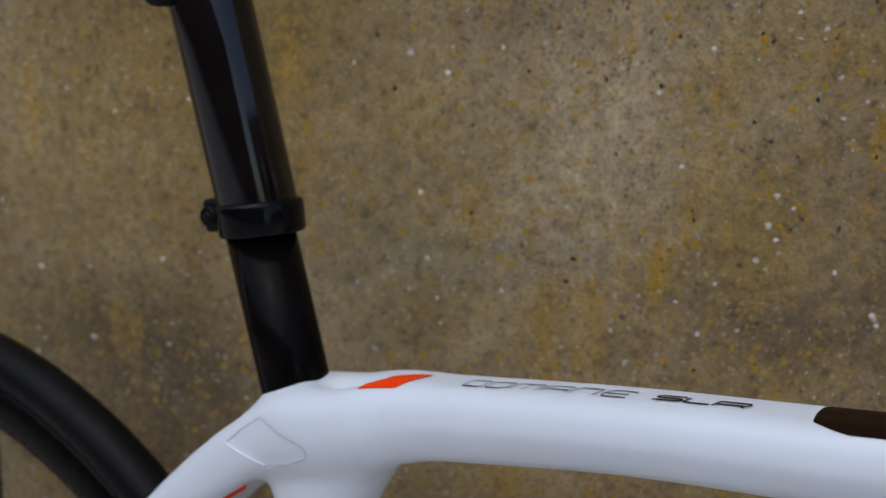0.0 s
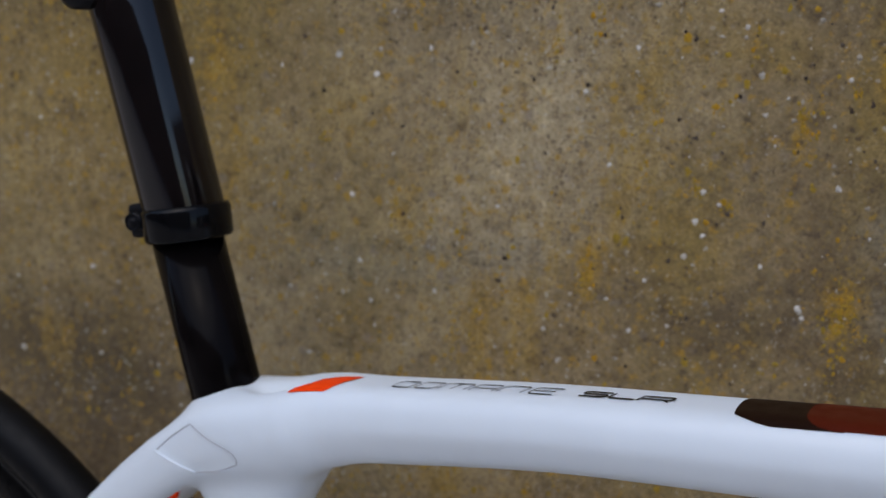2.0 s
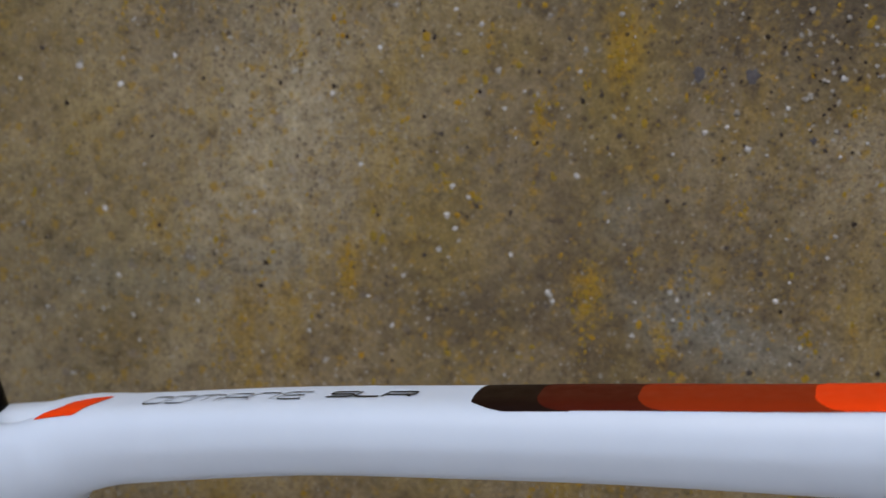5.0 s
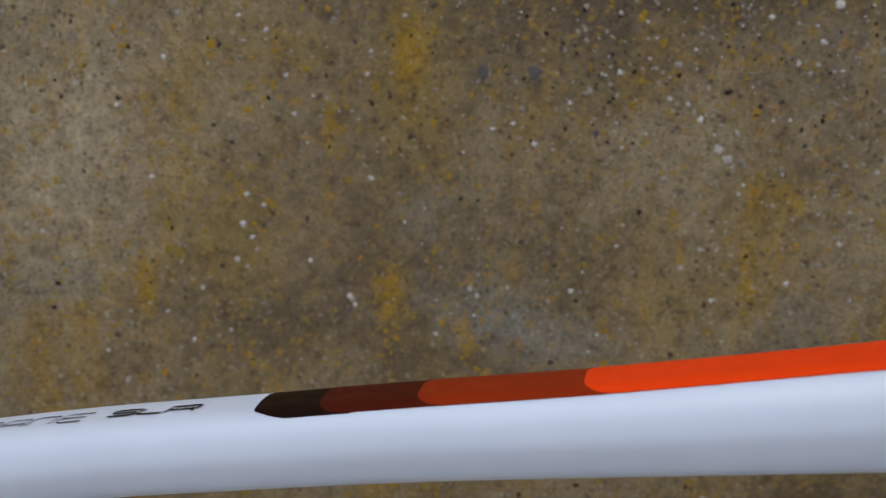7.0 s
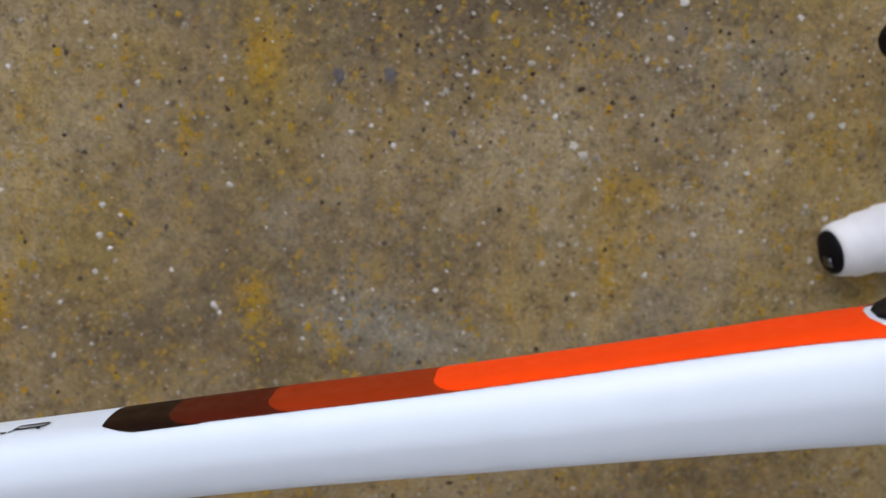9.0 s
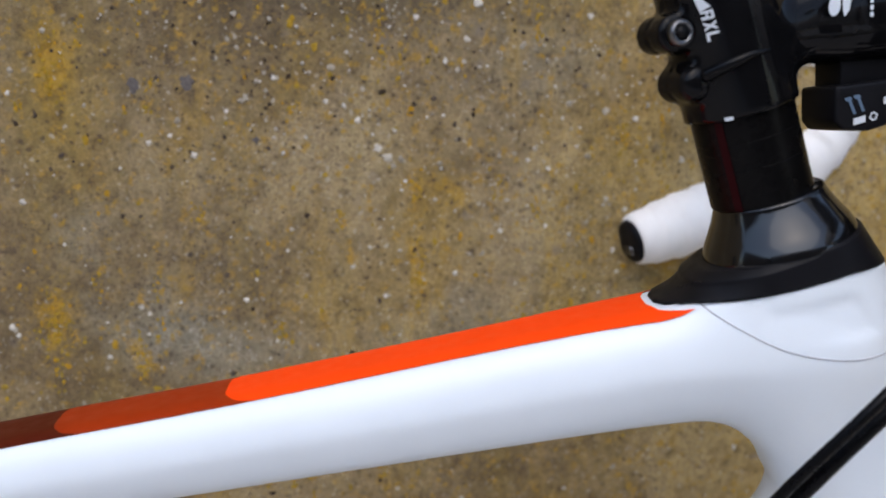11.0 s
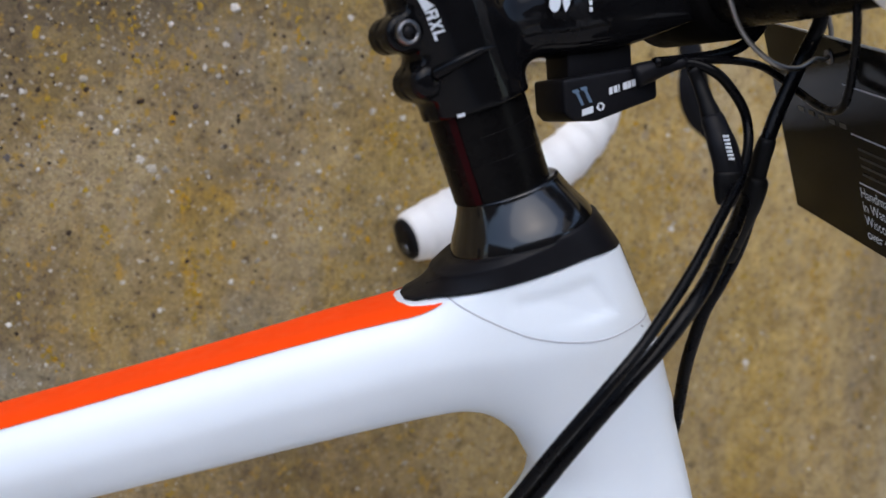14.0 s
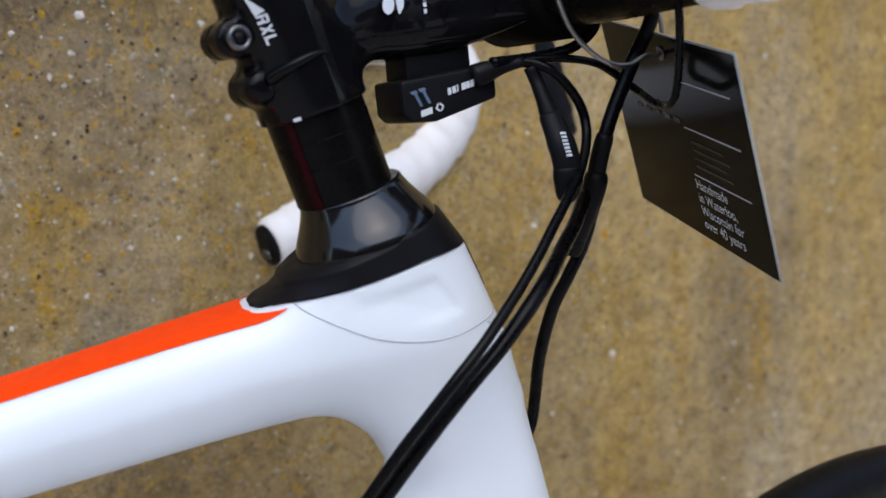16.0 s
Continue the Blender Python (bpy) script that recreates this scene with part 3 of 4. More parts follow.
decal("stripe_field", field_rows(0.5064, 0.013, lambda y: 0.545, 0, 24, slant=0.010), BROWN_BLACK, frame_ob, 0.00015, "brown-black start of the stripe")
decal("stripe_field", field_rows(0.5310, 0.010, lambda y: 0.585, 0.0003, 30), RED_BROWN, frame_ob, 0.00025, "red-brown field of the stripe")
decal("stripe_field", field_rows(0.5672, 0.010, lambda y: 0.645, 0.0003, 40), ORANGE_DARK, frame_ob, 0.00035, "dark orange field of the stripe")
decal("stripe_field", field_rows(0.6255, 0.010, stripe_end, 0.0003, 90, 30), ORANGE, frame_ob, 0.00045, "bright orange field of the stripe")
# the leaf behind it
LEAF = []
for u in np.linspace(0, 1, 30):
    lo_y = -0.0162 + 0.0022 * u + 0.0167 * max(0.0, (u - 0.66) / 0.34) ** 1.4
    hi_y = max(lo_y + 0.0001, -0.0162 + 0.0158 * (1 - (1 - min(1.0, u / 0.60)) ** 1.8) + 0.0034 * u)
    LEAF.append([(0.3148 + 0.0275 * u, lo_y + (hi_y - lo_y) * k / 8) for k in range(9)])
decal("leaf_mark", LEAF, ORANGE, frame_ob, 0.0004, "orange leaf-shaped mark")


def stroke(pts, width, tall, mat=INK, name="letter_shape", lift=0.00045):
    """A printed line on the tube's top, from plan points."""
    pts = [Vector((*p, 0)) for p in pts]
    left, right = [], []
    for i, p in enumerate(pts):
        t = (pts[min(i + 1, len(pts) - 1)] - pts[max(i - 1, 0)]).normalized()
        o = Vector((-t.y * width, t.x * tall, 0)) / 2
        left.append((p + o)[:2])
        right.append((p - o)[:2])
    return decal(name, [left, right], mat, frame_ob, lift)


# thin outlined shapes, then three bold ones, in a slanted row along the tube
TX, TY0, TY1 = 0.3630, -0.0078, 0.0000


def glyph(x0, x1, path, width, tall):
    """One slanted shape; x0 and x1 in tenths of a millimetre along the row."""
    pts = []
    for u, w in path:
        x = (x0 + (x1 - x0) * u) * 0.0001043
        pts.append((TX + x + 0.0024 * w, TY0 + (TY1 - TY0) * w + 0.012 * x))
    dense = []
    for a, b in zip(pts, pts[1:]):
        dense += [(a[0] + (b[0] - a[0]) * k / 5, a[1] + (b[1] - a[1]) * k / 5) for k in range(5)]
    stroke(dense + [pts[-1]], width, tall)


THIN, BOLD = (0.00045, 0.00095), (0.0008, 0.0014)
LOOP = ((0.1, 0), (0.9, 0), (1, 0.2), (1, 0.9), (0.92, 1), (0, 1), (0, 0.1), (0.1, 0))
ARCH = ((0, 0), (0, 0.8), (0.12, 1), (0.9, 1), (1, 0.85), (1, 0))
for x0, x1, path in ((0, 82, LOOP), (105, 192, LOOP), (211, 329, ARCH), (270, 270.1, ((0, 0), (0, 0.97))), (352, 450, ARCH), (352, 450, ((0.02, 0.42), (0.98, 0.42))), (471, 569, ARCH), (597, 700, ((1, 0), (0.1, 0), (0, 0.2), (0, 0.85), (0.12, 1), (1, 1))), (597, 690, ((0.02, 0.5), (1, 0.5)))):
    glyph(x0, x1, path, *THIN)
for x0, x1, path in ((797, 897, ((0, 0.05), (0.85, 0.05), (1, 0.2), (1, 0.4), (0.9, 0.52), (0.12, 0.52), (0, 0.62), (0, 0.85), (0.1, 1), (1, 1))), (910, 1008, ((0, 1), (0, 0.18), (0.1, 0.05), (1, 0.05))), (1021, 1134, ((0, 0), (0, 0.95), (0.9, 0.95), (1, 0.85), (1, 0.5), (0.9, 0.4), (0.04, 0.4))), (1105, 1134, ((0, 0.4), (1, 0)))):
    glyph(x0, x1, [(u, 0.14 + 0.76 * w) for u, w in path], *BOLD)


def seam(pts, r, mat=GREY_LINE, name="seam"):
    """A fine joint line on the frame's near side, from side-on points."""
    out = []
    for x, z in spline(pts, 10):
        hit, nrm, _, _ = SKIN.ray_cast(Vector((x, -0.3, z)), Vector((0, 1, 0)))
        if not hit:
            hit, nrm, _, _ = SKIN.find_nearest(Vector((x, -0.03, z)))
        out.append(hit + nrm * r * 0.2)
    return part(name, pipe(out, r, 6), mat, frame_ob)


seam([(0.7825, 0.8075), (0.788, 0.8035), (0.797, 0.7985), (0.809, 0.7930), (0.822, 0.7902), (0.835, 0.7895), (0.850, 0.7912), (0.862, 0.7935)], 0.00028)
seam([(0.2690, 0.6935), (0.2820, 0.6900), (0.2940, 0.6870), (0.2970, 0.6835), (0.2960, 0.6805)], 0.00026)
seam([(0.2960, 0.6805), (0.2850, 0.6745), (0.2730, 0.6705)], 0.00026)
seam([(0.2500, 0.6755), (0.2600, 0.6735), (0.2730, 0.6705)], 0.0006, WHITE, "panel_rib")
seam([(0.2510, 0.6765), (0.2590, 0.6850), (0.2690, 0.6935)], 0.00026)


part("stay_accent", pipe(spline([(0.207, 0.0125, 0.6145), (0.216, 0.0122, 0.6230), (0.2250, 0.0120, 0.6300)], 6), [0.0014] + [0.0026] * 11 + [0.0016], 10), ORANGE, frame_ob, "orange accent inside the stay")


# collar on the head tube, with a tongue over the top tube
def collar_field(X, Y, Z):
    s = head_cut(X, Z)
    fore = (X - HEAD_BASE.x) * HEAD_UP.z - (Z - HEAD_BASE.z) * HEAD_UP.x
    skin = frame_field(X, Y, Z) + dent(X, Z) - 0.0010 + np.clip(s - 0.0085, 0, 1) * 0.9 * np.clip((0.010 - fore) / 0.020, 0, 1)
    cone = np.sqrt((fore - 0.0022) ** 2 + Y * Y) - 0.0304 + 0.33 * s - 0.08 * np.clip((-0.002 - fore) / 0.02, 0, 1)
    tip = np.minimum(0.7775, 0.7712 + 0.42 * np.maximum(0, np.abs(Y) - 0.004) + 24 * np.maximum(0, np.abs(Y) - 0.0095) ** 1.5) - X
    f = smax(smax(skin, cone, 0.0012), s - 0.0108, 0.0010)
    return smax(smax(f, 0.0003 + rim(X) - s, 0.0005), tip, 0.0008)


_, COLLAR_SKIN = net_part("head_collar", collar_field, (0.764, -0.032, 0.787), (0.858, 0.032, 0.836), 0.0006, MATTE, bicycle, "matt dark grey collar")
for k in range(6):
    p, nrm, _, _ = COLLAR_SKIN.ray_cast(Vector((0.7800 + 0.0010 * k, -0.0030 - 0.0020 * k, 0.9)), Vector((0, 0, -1)))
    if p:
        part("collar_dot", lathe([(-0.0002, 0.00045), (0.0002, 0.0004)], p, nrm, 8), INK, bicycle)


def badge_field(X, Y, Z):
    s = head_cut(X, Z)
    return np.maximum(np.abs(frame_field(X, Y, Z) - 0.0001) - 0.0007, np.maximum(np.maximum(0.835 - X, np.abs(Y) - 0.0035), np.maximum(s + 0.005, -s - 0.024)))


net_part("head_badge", badge_field, (0.828, -0.014, 0.780), (0.875, 0.014, 0.830), 0.0009, INK, bicycle, "black badge on the head tube")


def along(s):
    return HEAD_BASE + HEAD_UP * s


part("headset_cover", lathe([tuple(q) for q in spline([(0.0070, 0.0245), (0.0085, 0.0258), (0.0100, 0.0261), (0.0120, 0.0257), (0.0150, 0.0244), (0.0185, 0.0224), (0.0225, 0.0203), (0.0258, 0.0189), (0.0272, 0.0184), (0.0277, 0.0172)], 5)], along(0) + Vector((0.0019, 0, 0.0005)), HEAD_UP, 96), LACQUER, bicycle, "gloss black flared headset cover")
s0 = 0.0275
for hgt in (0.0130, 0.0090, 0.0085):
    part("spacer", lathe([(s0, 0.01712), (s0 + 0.0001, 0.0172), (s0 + 0.0003, 0.0172), (s0 + 0.0006, 0.0172), (s0 + hgt - 0.0006, 0.0172), (s0 + hgt - 0.0003, 0.0172), (s0 + hgt - 0.0001, 0.0172), (s0 + hgt, 0.01712)], along(0), HEAD_UP, 56), SATIN, bicycle, "satin black carbon spacer")
    s0 += hgt
STEM_S = s0

# ---- steered parts: built straight ahead, then turned about the head axis ----
STEER = Matrix.Translation(HEAD_BASE) @ Matrix.Rotation(radians(18.0), 4, HEAD_UP) @ Matrix.Translation(-HEAD_BASE)


def steered(bm):
    bmesh.ops.transform(bm, matrix=STEER, verts=bm.verts)
    return bm


BAR = Vector((0.902, 0, 0.9055))
mid = along(STEM_S + 0.021)
BACK = Vector((-HEAD_UP.z, 0, HEAD_UP.x))
LUGS = [along(STEM_S + 0.0140) + BACK * 0.0182, along(STEM_S + 0.0312) + BACK * 0.0212]


def stem_field(X, Y, Z):
    """Clamp tube, extension and two lugs, flowing into one another."""
    s = (X - HEAD_BASE.x) * HEAD_UP.x + (Z - HEAD_BASE.z) * HEAD_UP.z
    c = (X - HEAD_BASE.x) * HEAD_UP.z - (Z - HEAD_BASE.z) * HEAD_UP.x
    f = np.sqrt(c * c + Y * Y) - 0.0190
    reach = spline([np.array((*(mid.lerp(BAR, 0.24) + Vector((0, 0, 0.003))), 0.0135, 0.0150)), np.array((*(mid.lerp(BAR, 0.42) + Vector((0, 0, 0.0015))), 0.0153, 0.0165)), np.array((*mid.lerp(BAR, 0.8), 0.0180, 0.0172)), np.array((*BAR, 0.0200, 0.0185))], 5)
    f = smin(f, tube_field(X, Y, Z, reach, 2.8), 0.010)
    for lug in LUGS:
        d = np.sqrt((X - lug.x) ** 2 + (Z - lug.z) ** 2) - 0.0062
        f = smin(f, smax(d, np.abs(Y) - 0.0082, 0.002), 0.0035)
    gap = np.maximum(np.abs(Y) - 0.0006, c + 0.0150)
    return np.maximum(np.maximum(f, np.maximum(STEM_S - s, -gap)), s - STEM_S - 0.0450 - 2.0 * np.clip(c - 0.012, 0, 1))


stem, _ = net_part("stem", stem_field, (0.755, -0.024, 0.845), (0.926, 0.024, 0.930), 0.0013, GLOSS, bicycle, "gloss black stem")
stem.data.transform(STEER)
part("face_plate", steered(lathe([(-0.021, 0.0195), (-0.0195, 0.0212), (0.0195, 0.0212), (0.021, 0.0195)], BAR, (0, 1, 0), 40)), FLAT, stem)
c = LUGS[1]
part("bolt", steered(lathe([(-0.0102, 0.0022), (-0.0112, 0.0026), (-0.0116, 0.0032), (-0.0112, 0.0040), (-0.0100, 0.0043), (-0.0070, 0.0043)], c, (0, 1, 0), 24)), STEEL, stem, "dark steel socket bolt")
low = LUGS[0]
part("lug_end", steered(lathe([(-0.0060, 0.0060), (-0.0080, 0.0058), (-0.0094, 0.0048), (-0.0102, 0.0032), (-0.0105, 0.0010)], low, (0, 1, 0), 28)), GLOSS, stem)
fin = spline([along(STEM_S + 0.0155) + BACK * 0.0165 + Vector((0, -0.0090, 0)), along(STEM_S + 0.0175) + BACK * 0.0105 + Vector((0, -0.0160, 0)), along(STEM_S + 0.0185) + BACK * 0.0035 + Vector((0, -0.0188, 0)), along(STEM_S + 0.0180) - BACK * 0.0030 + Vector((0, -0.0189, 0))], 5)
part("clamp_fin", steered(pipe(fin, [0.0026 - 0.0022 * k / 15 for k in range(16)], 14)), GLOSS, stem)
part("bolt_socket", steered(lathe([(-0.01135, 0.0024), (-0.0090, 0.0024)], c, (0, 1, 0), 6)), INK, stem)

# handlebar, tape and levers
SIDES = (1, -1)
part("handlebar", steered(lathe([(-0.096, 0.0120), (-0.090, 0.0145), (-0.050, 0.0157), (0.050, 0.0157), (0.090, 0.0145), (0.096, 0.0120)], BAR - Vector((0, 0, 0.0015)), (0, 1, 0), 36)), SATIN, bicycle, "gloss black handlebar")


def bar_line(side):
    y = side
    return spline([(0.902, 0.089 * y, 0.9040), (0.902, 0.108 * y, 0.9045), (0.903, 0.13 * y, 0.9055), (0.912, 0.180 * y, 0.9060), (0.936, 0.204 * y, 0.9055), (0.965, 0.209 * y, 0.9045), (0.998, 0.210 * y, 0.900), (1.011, 0.211 * y, 0.874),
                   (1.001, 0.212 * y, 0.848), (0.974, 0.213 * y, 0.826), (0.935, 0.214 * y, 0.811), (0.905, 0.214 * y, 0.802), (0.878, 0.214 * y, 0.7955)], 14)


def wrapped(line, pitch=0.0145):
    """Tape laid in turns: each turn swells and steps down onto the next along a slanted edge."""
    bm = bmesh.new()
    fr = frames_along(line)
    run, rings, sides = 0.0, [], 28
    total = sum((b[0] - a[0]).length for a, b in zip(fr, fr[1:]))
    for i, (p, t, a, b) in enumerate(fr):
        if i:
            run += (p - fr[i - 1][0]).length
        ring = []
        for k in range(sides):
            w = 2 * math.pi * k / sides
            ph = (run / pitch + k / sides) % 1.0
            left = total - run
            r = (0.0167 + 0.0013 * ph) * (0.74 + 0.26 * min(1.0, left / 0.026) ** 0.5)
            ring.append(p + (a * math.cos(w) + b * math.sin(w)) * r)
        rings.append(ring)
    return rings_to(bm, rings)


def dense(line, step=0.0016):
    out = [Vector(line[0])]
    for a, b in zip(line, line[1:]):
        a, b = Vector(a), Vector(b)
        n = max(1, int((b - a).length / step))
        out += [a.lerp(b, k / n) for k in range(1, n + 1)]
    return out


for side in SIDES:
    line = bar_line(side)
    part("bar_tape", steered(wrapped(dense(line))), TAPE, bicycle, "white wrapped bar tape")
    end, way = Vector(line[-1]), (Vector(line[-1]) - Vector(line[-2])).normalized()
    plug = part("bar_plug", steered(lathe([(-0.001, 0.0119), (0.0005, 0.0121), (0.0018, 0.0114), (0.0026, 0.0100), (0.0028, 0.0040)], end, way, 32)), MATTE, bicycle, "black bar end plug")
    for dz in (0.0042, -0.0042):
        part("plug_mark", steered(box((0.0008, 0.0075, 0.0050), Matrix.Translation(end + way * 0.0032 + Vector((0, -0.002 * side, dz))) @ Matrix.Rotation(-0.25, 4, "Y"), 0)), STEEL, plug)
    hood = [(0.975, 0.209 * side, 0.911), (0.998, 0.209 * side, 0.915), (1.020, 0.208 * side, 0.920), (1.040, 0.207 * side, 0.930), (1.045, 0.207 * side, 0.945)]
    part("lever_hood", steered(pipe(spline(hood, 6), [0.018 - 0.004 * k / 24 for k in range(25)], 20)), RUBBER, bicycle, "black rubber lever hood")
    blade = [(1.048, 0.206 * side, 0.932), (1.064, 0.204 * side, 0.906), (1.0715, 0.203 * side, 0.880), (1.0730, 0.201 * side, 0.861), (1.0795, 0.199 * side, 0.8465), (1.087, 0.198 * side, 0.834)]
    part("brake_lever", steered(pipe(spline(blade, 6), [0.0110 + 0.0040 * math.sin(math.pi * min(1, k / 26)) - 0.004 * max(0, k - 24) / 6 for k in range(31)], 14)), MATTE, bicycle, "black brake lever")

# wiring junction under the stem
junction = part("junction_box", steered(prism([(0.8285, 0.8745), (0.8285, 0.8630), (0.8315, 0.8600), (0.8420, 0.8592), (0.8695, 0.8655), (0.8695, 0.8745), (0.8610, 0.8772)], -0.0125, 0.0065, 0.0016, 3)), MATTE, bicycle, "black wiring junction box")
part("junction_mount", steered(prism([(0.834, 0.886), (0.834, 0.874), (0.862, 0.874), (0.862, 0.888)], -0.008, 0.006, 0.0008)), MATTE, junction)
ja = radians(11.7)


def face_mark(u0, u1, w0, w1, lean, name, mat):
    """A small print on the junction box's near face."""
    o = Vector((0.8335, -0.0129, 0.8582))
    e, n = Vector((math.cos(ja), 0, math.sin(ja))), Vector((-math.sin(ja), 0, math.cos(ja)))
    bm = bmesh.new()
    bm.faces.new([bm.verts.new(o + e * (u + lean * (w - w0)) + n * w) for u, w in ((u0, w0), (u1, w0), (u1, w1), (u0, w1))])
    return part(name, steered(bm), mat, junction)


face_mark(0.0022, 0.0072, 0.0028, 0.0050, 0.2, "key_mark", PALE)
for flip in (0, 1):
    face_mark(0.0100 - 0.0012 * flip, 0.0109 - 0.0012 * flip, 0.0025 + 0.0014 * flip, 0.0039 + 0.0014 * flip, -0.85 + 1.7 * flip, "key_mark", PALE)
    face_mark(0.0106 + 0.0012 * flip, 0.0115 + 0.0012 * flip, 0.0025 + 0.0014 * flip, 0.0039 + 0.0014 * flip, 0.85 - 1.7 * flip, "key_mark", PALE)
for k in range(2):
    face_mark(0.0029 + 0.0036 * k, 0.0041 + 0.0036 * k, 0.0064, 0.0112, -0.25, "light_mark", SLATE)
    face_mark(0.0009 + 0.0036 * k, 0.0035 + 0.0036 * k, 0.0112, 0.0124, -0.5, "light_mark", SLATE)
for k, wd in enumerate((1.6, 1.7, 0.6, 2.0, 1.8, 1.7, 1.8)):
    face_mark(0.0155 + 0.0021 * k, 0.0155 + 0.0021 * k + 0.001 * wd, 0.0068, 0.0092, 0.2, "word_bar", PALE)


# seat mast, its sleeve and the clamp
MAST_UP = Vector((-0.353, 0, 0.9356)).normalized()
MAST_AT = Vector((0.2565, 0, 0.728))
part("seat_mast", lathe([(-0.085, 0.0169), (0.05, 0.0169)], MAST_AT, MAST_UP, 56), MAST, bicycle, "satin black carbon seat mast")
CL = MAST_AT + MAST_UP * 0.0545 + Vector((0.0025, 0, 0))
sleeve = part("mast_sleeve", lathe([(-0.002, 0.0185), (0.0, 0.0192), (0.10, 0.0196), (0.118, 0.0204), (0.122, 0.0190)], CL, MAST_UP, 56), SLEEVE, bicycle, "gloss black seat mast sleeve")
RING_UP = Vector((-0.21, 0, 0.978)).normalized()
head = CL + MAST_UP * 0.110
part("saddle_clamp", lathe([(-0.024, 0.010), (-0.022, 0.0125), (0.022, 0.0125), (0.024, 0.010)], head + Vector((-0.012, 0, 0.004)), (0, 1, 0), 28), MATTE, bicycle)
clamp = part("mast_clamp", lathe([(-0.0078, 0.0176), (-0.0076, 0.0202), (-0.0062, 0.0210), (0.0062, 0.0212), (0.0078, 0.0206), (0.0084, 0.0194)], CL, RING_UP, 64), GLOSS, bicycle, "black clamp ring with a hex bolt")
rear = Vector((-RING_UP.z, 0, RING_UP.x))
lugc = CL + rear * 0.0195 + RING_UP * 0.0030
part("clamp_ear", box((0.016, 0.0225, 0.0165), Matrix.Translation(lugc) @ Matrix.Rotation(-math.atan2(-RING_UP.x, RING_UP.z), 4, "Y"), 0.003, 3), MATTE, clamp)
part("clamp_bolt", lathe([(-0.0155, 0.0018), (-0.0140, 0.0020), (-0.0142, 0.0036), (-0.0152, 0.0042), (-0.0110, 0.0044), (0.0, 0.0044)], lugc + rear * 0.0015, (0, 1, 0), 24), MATTE, clamp, "dark steel socket bolt")


# ---- wheels ----
def wheel(centre, turn, R=0.343, spokes=20):
    """Black wheel with a slick tyre, built about y at the origin."""
    hub = part("wheel", lathe([(-0.050, 0.008), (-0.048, 0.016), (-0.03, 0.018), (-0.026, 0.012), (0.026, 0.012), (0.03, 0.018), (0.048, 0.016), (0.050, 0.008)], (0, 0, 0), (0, 1, 0), 28), MATTE, bicycle, "black road wheel")
    hub.matrix_local = Matrix.Translation(centre) @ turn
    def ring(profile, seg=160):
        bm = bmesh.new()
        rings = [[Vector((r * math.cos(w), y, r * math.sin(w))) for r, y in profile] for w in (2 * math.pi * k / seg for k in range(seg))]
        return rings_to(bm, rings, closed=True)
    T, g = 0.0145, R - 0.343
    part("tyre", ring([(R - T + T * math.cos(w) * (1.0 if math.cos(w) > 0 else 0.9), T * math.sin(w)) for w in (2 * math.pi * k / 24 for k in range(24))]), RUBBER, hub, "slick black tyre")
    part("rim", ring([(r + g, y) for r, y in ((0.317, 0.0112), (0.3185, 0.0095), (0.3185, -0.0095), (0.317, -0.0112), (0.300, -0.0122), (0.292, -0.009), (0.288, 0), (0.292, 0.009), (0.300, 0.0122))]), SATIN, hub, "satin black rim")
    for k in range(spokes):
        w, side = 2 * math.pi * k / spokes, (1 if k % 2 else -1)
        v = w + (0.5 if (k // 2) % 2 else -0.5)
        part("spoke", pipe([(0.017 * math.cos(v), 0.028 * side, 0.017 * math.sin(v)), (0.290 * math.cos(w), 0.001 * side, 0.290 * math.sin(w))], 0.001, 6), HOSE, hub)
    return hub


REAR_AXLE, FRONT_AXLE = Vector((0.0, 0, 0.3295)), Vector((1.066, 0, 0.3265))
wheel(REAR_AXLE, Matrix.Rotation(0.11, 4, "Y"), 0.3415)
wheel((STEER @ FRONT_AXLE), STEER.to_3x3().to_4x4(), 0.3385)
fork = part("fork", steered(pipe(spline([(0.876, 0, 0.640), (0.884, 0, 0.610), (0.895, 0, 0.590)], 5), [0.026] * 11, 24)), WHITE, bicycle, "white carbon fork")
for side in SIDES:
    part("fork_leg", steered(pipe(spline([(0.890, 0.012 * side, 0.605), (0.900, 0.034 * side, 0.575), (0.935, 0.048 * side, 0.500), (1.000, 0.054 * side, 0.408), (1.066, 0.056 * side, 0.3265)], 6), [0.016 - 0.008 * k / 24 for k in range(25)], 16)), WHITE, fork)
part("bottom_bracket", lathe([(-0.045, 0.020), (-0.044, 0.024), (0.044, 0.024), (0.045, 0.020)], (0.41, 0, 0.272), (0, 1, 0), 32), MATTE, bicycle)


# ---- hoses and wires at the head ----
def hose(name, pts, r, mat=HOSE, label="", sides=12):
    return part(name, pipe(spline(pts, 8), r, sides), mat, bicycle, label)


